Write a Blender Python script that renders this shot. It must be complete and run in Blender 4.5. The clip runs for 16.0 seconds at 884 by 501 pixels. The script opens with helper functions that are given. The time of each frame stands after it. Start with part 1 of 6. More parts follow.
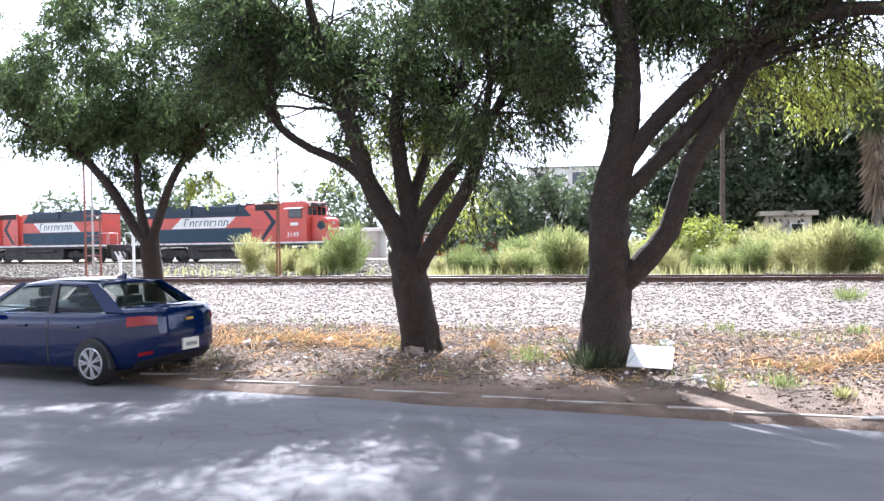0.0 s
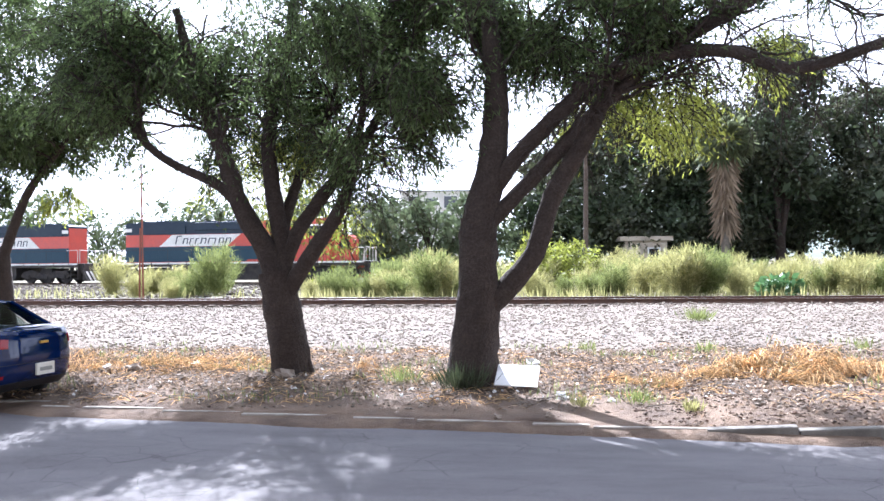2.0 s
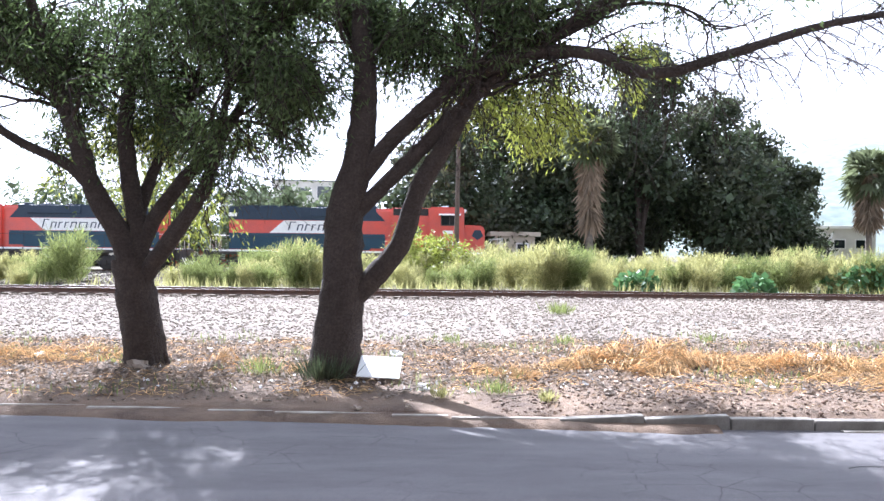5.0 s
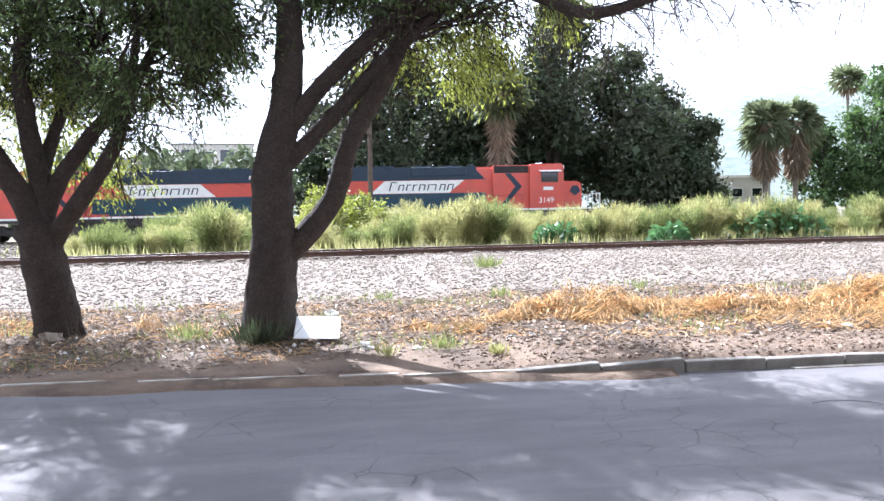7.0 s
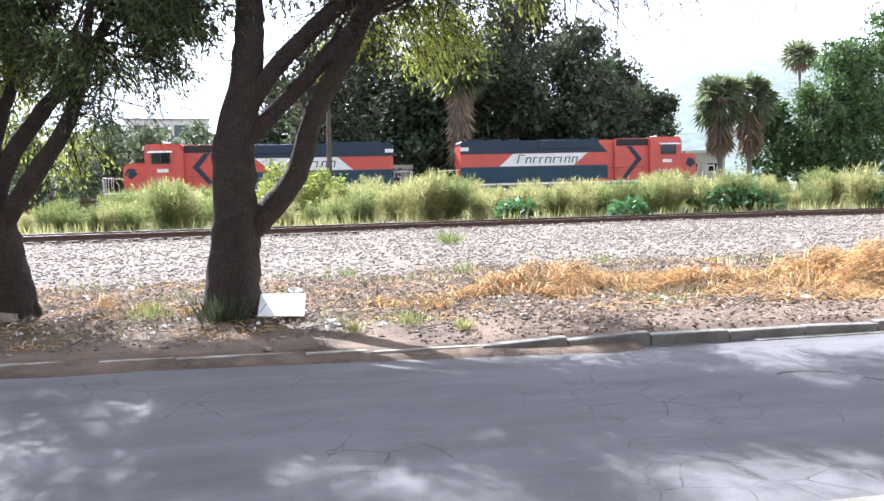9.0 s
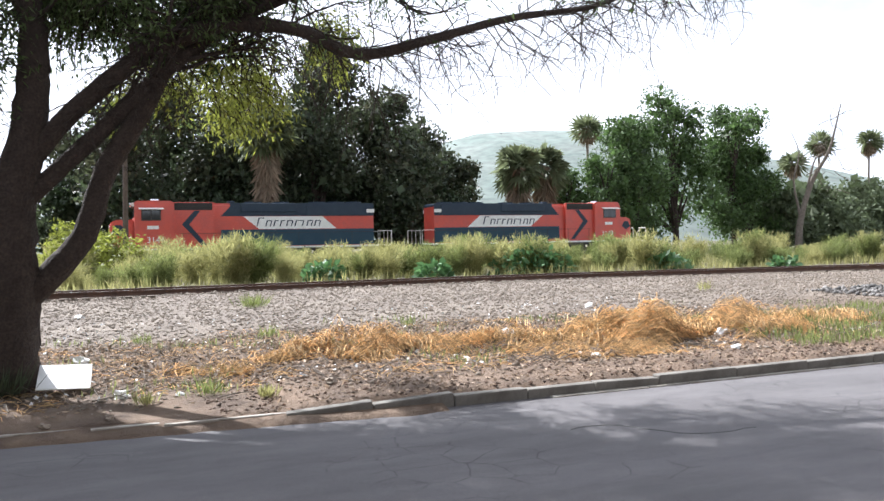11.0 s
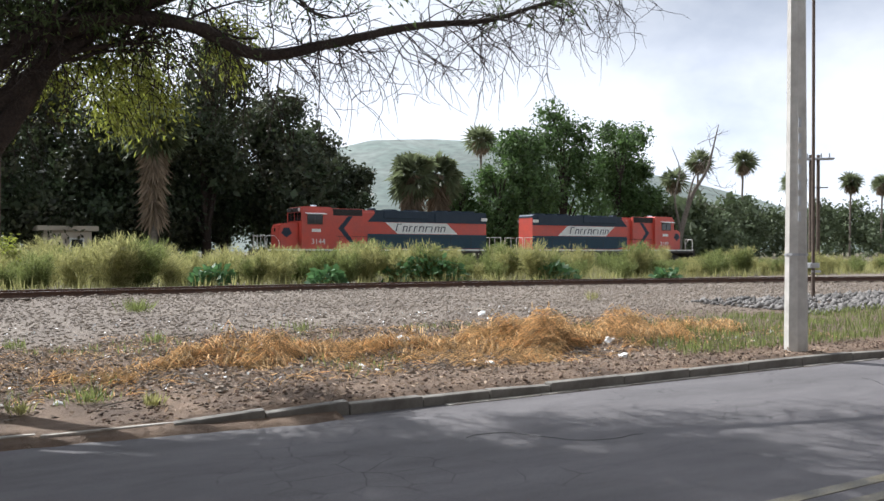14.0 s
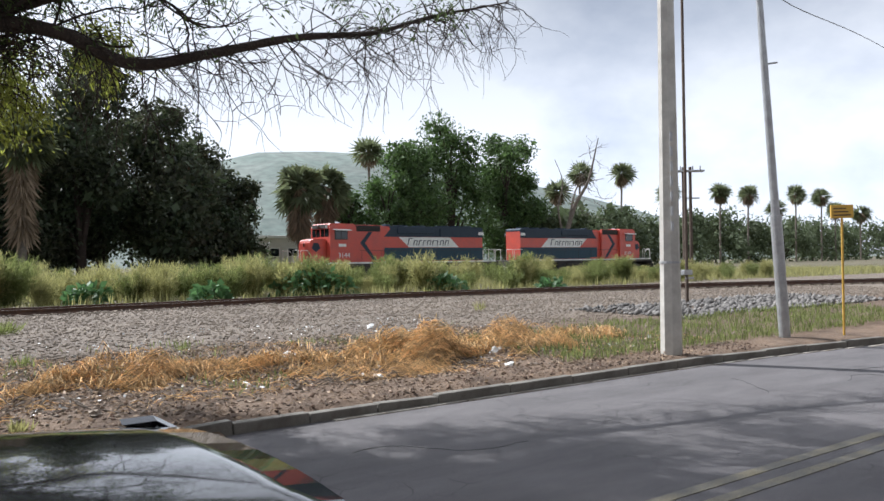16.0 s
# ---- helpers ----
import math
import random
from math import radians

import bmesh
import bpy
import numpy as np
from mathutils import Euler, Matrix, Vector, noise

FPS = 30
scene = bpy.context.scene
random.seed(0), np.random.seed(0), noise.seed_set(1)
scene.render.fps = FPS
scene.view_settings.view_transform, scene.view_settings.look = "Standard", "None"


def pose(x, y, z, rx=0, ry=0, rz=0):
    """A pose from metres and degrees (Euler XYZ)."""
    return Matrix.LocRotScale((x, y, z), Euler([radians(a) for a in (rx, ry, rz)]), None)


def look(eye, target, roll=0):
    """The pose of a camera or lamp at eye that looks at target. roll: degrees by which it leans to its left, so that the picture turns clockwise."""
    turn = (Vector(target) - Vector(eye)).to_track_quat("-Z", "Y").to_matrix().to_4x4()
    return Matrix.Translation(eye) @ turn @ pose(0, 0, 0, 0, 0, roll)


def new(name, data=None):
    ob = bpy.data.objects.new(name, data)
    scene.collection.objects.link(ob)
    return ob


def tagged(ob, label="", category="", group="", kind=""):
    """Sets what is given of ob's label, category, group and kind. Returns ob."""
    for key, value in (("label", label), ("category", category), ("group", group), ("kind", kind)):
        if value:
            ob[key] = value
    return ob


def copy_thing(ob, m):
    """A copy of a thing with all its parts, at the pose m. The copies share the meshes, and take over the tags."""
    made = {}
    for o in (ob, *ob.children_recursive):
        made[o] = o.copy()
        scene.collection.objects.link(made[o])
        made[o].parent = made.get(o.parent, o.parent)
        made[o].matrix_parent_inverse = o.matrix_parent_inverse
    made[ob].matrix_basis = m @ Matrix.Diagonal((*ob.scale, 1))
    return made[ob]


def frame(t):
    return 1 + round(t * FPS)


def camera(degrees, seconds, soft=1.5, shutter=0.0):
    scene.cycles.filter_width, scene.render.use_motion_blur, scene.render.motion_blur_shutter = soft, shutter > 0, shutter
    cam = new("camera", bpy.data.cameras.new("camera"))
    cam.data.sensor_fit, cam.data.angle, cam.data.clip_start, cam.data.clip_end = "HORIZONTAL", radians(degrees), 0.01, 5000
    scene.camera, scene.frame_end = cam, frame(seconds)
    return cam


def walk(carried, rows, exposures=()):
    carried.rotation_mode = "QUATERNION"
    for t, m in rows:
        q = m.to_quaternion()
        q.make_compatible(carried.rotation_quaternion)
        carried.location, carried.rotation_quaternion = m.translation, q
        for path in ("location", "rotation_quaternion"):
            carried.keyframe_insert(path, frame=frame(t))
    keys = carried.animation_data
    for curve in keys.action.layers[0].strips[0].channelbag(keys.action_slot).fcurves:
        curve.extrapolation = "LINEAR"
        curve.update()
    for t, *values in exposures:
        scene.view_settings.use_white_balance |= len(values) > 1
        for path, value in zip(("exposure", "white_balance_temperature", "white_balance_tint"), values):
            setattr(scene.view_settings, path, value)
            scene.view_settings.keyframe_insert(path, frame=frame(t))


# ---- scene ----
cam = camera(56.0, 16.0, soft=1.5)
PATH = [
    (0, (0.568, 0.284, 1.964), (-0.002, 2.201, 1.932), -1.0),
    (0.5, (0.506, 0.273, 1.955), (0.036, 2.217, 1.958), -2.1),
    (1, (0.587, 0.231, 1.916), (0.229, 2.199, 1.95), -2.4),
    (1.5, (0.599, 0.179, 1.945), (0.238, 2.146, 1.965), -1.3),
    (2, (0.597, 0.163, 1.952), (0.327, 2.145, 1.97), -0.6),
    (2.5, (0.585, 0.184, 1.965), (0.329, 2.168, 1.986), -3.0),
    (3, (0.589, 0.199, 1.952), (0.336, 2.183, 1.983), -2.2),
    (3.5, (0.586, 0.184, 1.94), (0.388, 2.174, 1.965), -0.6),
    (4, (0.562, 0.16, 1.937), (0.518, 2.159, 1.928), -0.1),
    (4.5, (0.756, 0.201, 1.964), (0.74, 2.201, 1.965), -1.6),
    (4.7, (0.748, 0.19, 1.957), (0.755, 2.19, 1.963), 0.2),
    (6.8, (0.333, 0.725, 1.816), (0.541, 2.711, 1.698), -1.6),
    (7, (0.329, 0.731, 1.819), (0.58, 2.713, 1.722), -1.2),
    (7.5, (0.341, 0.76, 1.819), (0.659, 2.731, 1.709), -1.1),
    (8, (0.341, 0.761, 1.785), (0.621, 2.738, 1.679), -0.7),
    (8.5, (0.308, 0.756, 1.802), (0.456, 2.747, 1.687), -1.8),
    (9, (0.249, 0.802, 1.815), (0.596, 2.766, 1.658), -1.4),
    (9.5, (0.266, 0.846, 1.824), (0.902, 2.739, 1.714), -0.8),
    (10, (0.282, 0.876, 1.816), (0.999, 2.743, 1.771), -0.8),
    (10.2, (0.286, 0.863, 1.812), (0.979, 2.739, 1.793), -1.2),
    (12.3, (0.326, 0.824, 1.847), (1.302, 2.569, 1.805), -0.6),
    (12.5, (0.302, 0.875, 1.833), (1.246, 2.638, 1.808), 0.2),
    (13, (0.302, 0.843, 1.838), (1.255, 2.6, 1.846), 0.5),
    (13.5, (0.26, 0.895, 1.865), (1.248, 2.634, 1.901), -0.1),
    (14, (0.26, 0.89, 1.828), (1.279, 2.611, 1.825), 0.1),
    (14.5, (0.305, 0.877, 1.832), (1.379, 2.564, 1.841), -0.2),
    (15, (0.282, 0.906, 1.837), (1.409, 2.558, 1.844), -0.4),
    (15.5, (0.29, 0.88, 1.849), (1.503, 2.469, 1.882), -1.1),
    (16, (0.306, 0.878, 1.832), (1.544, 2.449, 1.857), -0.8),
]
EXPOSURE = [(0, 2.02, 5380, 17), (4.5, 2.02, 5380, 17), (7, 2.02, 5400, 15), (9, 1.9, 5480, 14), (9.5, 1.78, 5500, 14), (10.2, 1.58, 5650, 13), (12.3, 0.98, 5830, 12), (13.0, 0.92, 5830, 12), (13.5, 0.68, 5850, 11), (14.5, 0.66, 5850, 11), (16, 0.56, 5800, 11)]
walk(cam, [(t, look(eye, target, roll)) for t, eye, target, roll in PATH], EXPOSURE)

# ---- world, sun ----
SUN_EL, SUN_AZ = radians(42), radians(-20)
world = bpy.data.worlds.new("world")
scene.world = world
world.use_nodes = True
wn, wl = world.node_tree.nodes, world.node_tree.links
wn.clear()
sky = wn.new("ShaderNodeTexSky")
sky.sky_type, sky.sun_disc, sky.sun_elevation, sky.sun_rotation = "NISHITA", False, SUN_EL, SUN_AZ
sky.dust_density, sky.air_density = 2.0, 1.0
coord, squash = wn.new("ShaderNodeTexCoord"), wn.new("ShaderNodeMapping")
squash.inputs["Scale"].default_value = (1.0, 1.0, 1.7)
cloud_noise = wn.new("ShaderNodeTexNoise")
cloud_noise.inputs["Scale"].default_value, cloud_noise.inputs["Detail"].default_value, cloud_noise.inputs["Roughness"].default_value = 1.9, 7.0, 0.55
ramp = wn.new("ShaderNodeValToRGB")
ramp.color_ramp.elements[0].position, ramp.color_ramp.elements[0].color = 0.31, (15.0, 16.2, 18.4, 1)
ramp.color_ramp.elements[1].position, ramp.color_ramp.elements[1].color = 0.49, (27.0, 27.0, 27.0, 1)
mixc = wn.new("ShaderNodeMix")
mixc.data_type = "RGBA"
mixc.inputs["Factor"].default_value = 0.82
back, wout = wn.new("ShaderNodeBackground"), wn.new("ShaderNodeOutputWorld")
back.inputs["Strength"].default_value = 0.042
wl.new(coord.outputs["Generated"], squash.inputs["Vector"])
wl.new(squash.outputs["Vector"], cloud_noise.inputs["Vector"])
wl.new(cloud_noise.outputs["Fac"], ramp.inputs["Fac"])
wl.new(sky.outputs["Color"], mixc.inputs["A"])
wl.new(ramp.outputs["Color"], mixc.inputs["B"])
# the veil of cloud is brightest round the sun and along the horizon
SUN_DIR = Vector((math.sin(SUN_AZ) * math.cos(SUN_EL), math.cos(SUN_AZ) * math.cos(SUN_EL), math.sin(SUN_EL)))
toward, fall, lit = wn.new("ShaderNodeVectorMath"), wn.new("ShaderNodeMapRange"), wn.new("ShaderNodeVectorMath")
height, low_sky, most = wn.new("ShaderNodeSeparateXYZ"), wn.new("ShaderNodeMapRange"), wn.new("ShaderNodeMath")
toward.operation, lit.operation, most.operation = "DOT_PRODUCT", "SCALE", "MAXIMUM"
toward.inputs[1].default_value = SUN_DIR
for node, values in ((fall, (0.15, 0.95, 0.10, 1.0)), (low_sky, (0.04, 0.55, 0.95, 0.10))):
    for s, v in zip(("From Min", "From Max", "To Min", "To Max"), values):
        node.inputs[s].default_value = v
wl.new(coord.outputs["Generated"], toward.inputs[0])
wl.new(toward.outputs["Value"], fall.inputs["Value"])
wl.new(coord.outputs["Generated"], height.inputs[0])
wl.new(height.outputs["Z"], low_sky.inputs["Value"])
wl.new(fall.outputs["Result"], most.inputs[0])
wl.new(low_sky.outputs["Result"], most.inputs[1])
wl.new(mixc.outputs["Result"], lit.inputs[0])
wl.new(most.outputs[0], lit.inputs["Scale"])
wl.new(lit.outputs["Vector"], back.inputs["Color"])
wl.new(back.outputs["Background"], wout.inputs["Surface"])
sun_lamp = bpy.data.lights.new("sun", "SUN")
sun_lamp.energy, sun_lamp.angle, sun_lamp.color = 5.0, radians(0.6), (1.0, 0.95, 0.86)
sun = new("sun", sun_lamp)
sun.matrix_world = look(SUN_DIR * 60, (0, 0, 0))


# ---- materials ----
def mat(name, base, rough=0.8, metal=0.0, other=None, scale=4.0, amount=1.0, bump=0.0, bump_scale=60.0, fine=None, island=0.0,
        coat=0.0, through_light=0.0, lo=0.35, hi=0.65):
    """base blends to other by a coarse noise; fine adds a small-grain darkening; island varies by piece."""
    m = bpy.data.materials.new(name)
    m.use_nodes = True
    n, l = m.node_tree.nodes, m.node_tree.links
    b = n["Principled BSDF"]
    b.inputs["Base Color"].default_value = (*base, 1)
    b.inputs["Roughness"].default_value, b.inputs["Metallic"].default_value = rough, metal
    b.inputs["Coat Weight"].default_value = coat
    tc = n.new("ShaderNodeTexCoord")
    colour = None
    if other:
        nz = n.new("ShaderNodeTexNoise")
        nz.inputs["Scale"].default_value, nz.inputs["Detail"].default_value, nz.inputs["Roughness"].default_value = scale, 6, 0.65
        r = n.new("ShaderNodeMapRange")
        r.inputs["From Min"].default_value, r.inputs["From Max"].default_value, r.inputs["To Max"].default_value = lo, hi, amount
        mx = n.new("ShaderNodeMix")
        mx.data_type = "RGBA"
        mx.inputs["A"].default_value, mx.inputs["B"].default_value = (*base, 1), (*other, 1)
        l.new(tc.outputs["Object"], nz.inputs["Vector"])
        l.new(nz.outputs["Fac"], r.inputs["Value"])
        l.new(r.outputs["Result"], mx.inputs["Factor"])
        colour = mx.outputs["Result"]
    if fine:
        nz = n.new("ShaderNodeTexNoise")
        nz.inputs["Scale"].default_value, nz.inputs["Detail"].default_value = fine[0], 4
        r = n.new("ShaderNodeMapRange")
        r.inputs["From Min"].default_value, r.inputs["From Max"].default_value = 0.3, 0.7
        r.inputs["To Min"].default_value, r.inputs["To Max"].default_value = 1 - fine[1], 1 + fine[1]
        v = n.new("ShaderNodeHueSaturation")
        if colour:
            l.new(colour, v.inputs["Color"])
        else:
            v.inputs["Color"].default_value = (*base, 1)
        l.new(tc.outputs["Object"], nz.inputs["Vector"])
        l.new(nz.outputs["Fac"], r.inputs["Value"])
        l.new(r.outputs["Result"], v.inputs["Value"])
        colour = v.outputs["Color"]
    if island:
        g = n.new("ShaderNodeNewGeometry")
        r = n.new("ShaderNodeMapRange")
        r.inputs["To Min"].default_value, r.inputs["To Max"].default_value = 1 - island, 1 + island
        v = n.new("ShaderNodeHueSaturation")
        if colour:
            l.new(colour, v.inputs["Color"])
        else:
            v.inputs["Color"].default_value = (*base, 1)
        l.new(g.outputs["Random Per Island"], r.inputs["Value"])
        l.new(r.outputs["Result"], v.inputs["Value"])
        colour = v.outputs["Color"]
    if colour:
        l.new(colour, b.inputs["Base Color"])
    if bump:
        nz = n.new("ShaderNodeTexNoise")
        nz.inputs["Scale"].default_value, nz.inputs["Detail"].default_value, nz.inputs["Roughness"].default_value = bump_scale, 6, 0.65
        bp = n.new("ShaderNodeBump")
        bp.inputs["Strength"].default_value, bp.inputs["Distance"].default_value = 1.0, bump
        l.new(tc.outputs["Object"], nz.inputs["Vector"])
        l.new(nz.outputs["Fac"], bp.inputs["Height"])
        l.new(bp.outputs["Normal"], b.inputs["Normal"])
    if through_light:
        t = n.new("ShaderNodeBsdfTranslucent")
        t.inputs["Color"].default_value = (*[min(1, c * 1.6) for c in base], 1)
        if colour:
            l.new(colour, t.inputs["Color"])
        s = n.new("ShaderNodeMixShader")
        s.inputs[0].default_value = through_light
        l.new(b.outputs[0], s.inputs[1])
        l.new(t.outputs[0], s.inputs[2])
        l.new(s.outputs[0], n["Material Output"].inputs["Surface"])
    return m


def asphalt_material():
    """Old asphalt: long streaks and patches along the road, grain, and a net of hairline cracks in places."""
    m = bpy.data.materials.new("asphalt")
    m.use_nodes = True
    n, l = m.node_tree.nodes, m.node_tree.links
    b = n["Principled BSDF"]
    b.inputs["Roughness"].default_value, b.inputs["Specular IOR Level"].default_value = 0.8, 0.35
    tc, mp = n.new("ShaderNodeTexCoord"), n.new("ShaderNodeMapping")
    mp.inputs["Scale"].default_value = (0.3, 1.0, 1.0)
    l.new(tc.outputs["Object"], mp.inputs["Vector"])

    def tex(kind, scale, vec, detail=6):
        k = n.new(kind)
        k.inputs["Scale"].default_value = scale
        if kind == "ShaderNodeTexNoise":
            k.inputs["Detail"].default_value, k.inputs["Roughness"].default_value = detail, 0.68
        l.new(vec, k.inputs["Vector"])
        return k

    def remap(v, a, c, lo, hi):
        k = n.new("ShaderNodeMapRange")
        for s, x in zip(("From Min", "From Max", "To Min", "To Max"), (a, c, lo, hi)):
            k.inputs[s].default_value = x
        l.new(v, k.inputs["Value"])
        return k.outputs["Result"]

    def times(a, c):
        k = n.new("ShaderNodeMath")
        k.operation = "MULTIPLY"
        l.new(a, k.inputs[0])
        l.new(c, k.inputs[1])
        return k.outputs[0]

    streak = remap(tex("ShaderNodeTexNoise", 1.4, mp.outputs["Vector"]).outputs["Fac"], 0.34, 0.66, 0.80, 1.22)
    grain = remap(tex("ShaderNodeTexNoise", 130, tc.outputs["Object"]).outputs["Fac"], 0.3, 0.7, 0.65, 1.35)
    vor = n.new("ShaderNodeTexVoronoi")
    vor.feature = "DISTANCE_TO_EDGE"
    vor.inputs["Scale"].default_value = 2.6
    warp = n.new("ShaderNodeMix")
    warp.data_type = "RGBA"
    warp.inputs["Factor"].default_value = 0.12
    l.new(tc.outputs["Object"], warp.inputs["A"])
    l.new(tex("ShaderNodeTexNoise", 3.0, tc.outputs["Object"]).outputs["Color"], warp.inputs["B"])
    l.new(warp.outputs["Result"], vor.inputs["Vector"])
    crack = remap(vor.outputs["Distance"], 0.0, 0.022, 0.42, 1.0)
    where = remap(tex("ShaderNodeTexNoise", 0.45, tc.outputs["Object"]).outputs["Fac"], 0.50, 0.58, 0.0, 1.0)
    mixk = n.new("ShaderNodeMix")
    l.new(where, mixk.inputs["Factor"])
    mixk.inputs["A"].default_value = 1.0
    l.new(crack, mixk.inputs["B"])
    v = n.new("ShaderNodeHueSaturation")
    v.inputs["Color"].default_value = (0.120, 0.112, 0.114, 1)
    l.new(times(times(streak, grain), mixk.outputs["Result"]), v.inputs["Value"])
    l.new(v.outputs["Color"], b.inputs["Base Color"])
    bp = n.new("ShaderNodeBump")
    bp.inputs["Strength"].default_value, bp.inputs["Distance"].default_value = 1.0, 0.006
    l.new(tex("ShaderNodeTexNoise", 90, tc.outputs["Object"]).outputs["Fac"], bp.inputs["Height"])
    l.new(bp.outputs["Normal"], b.inputs["Normal"])
    return m


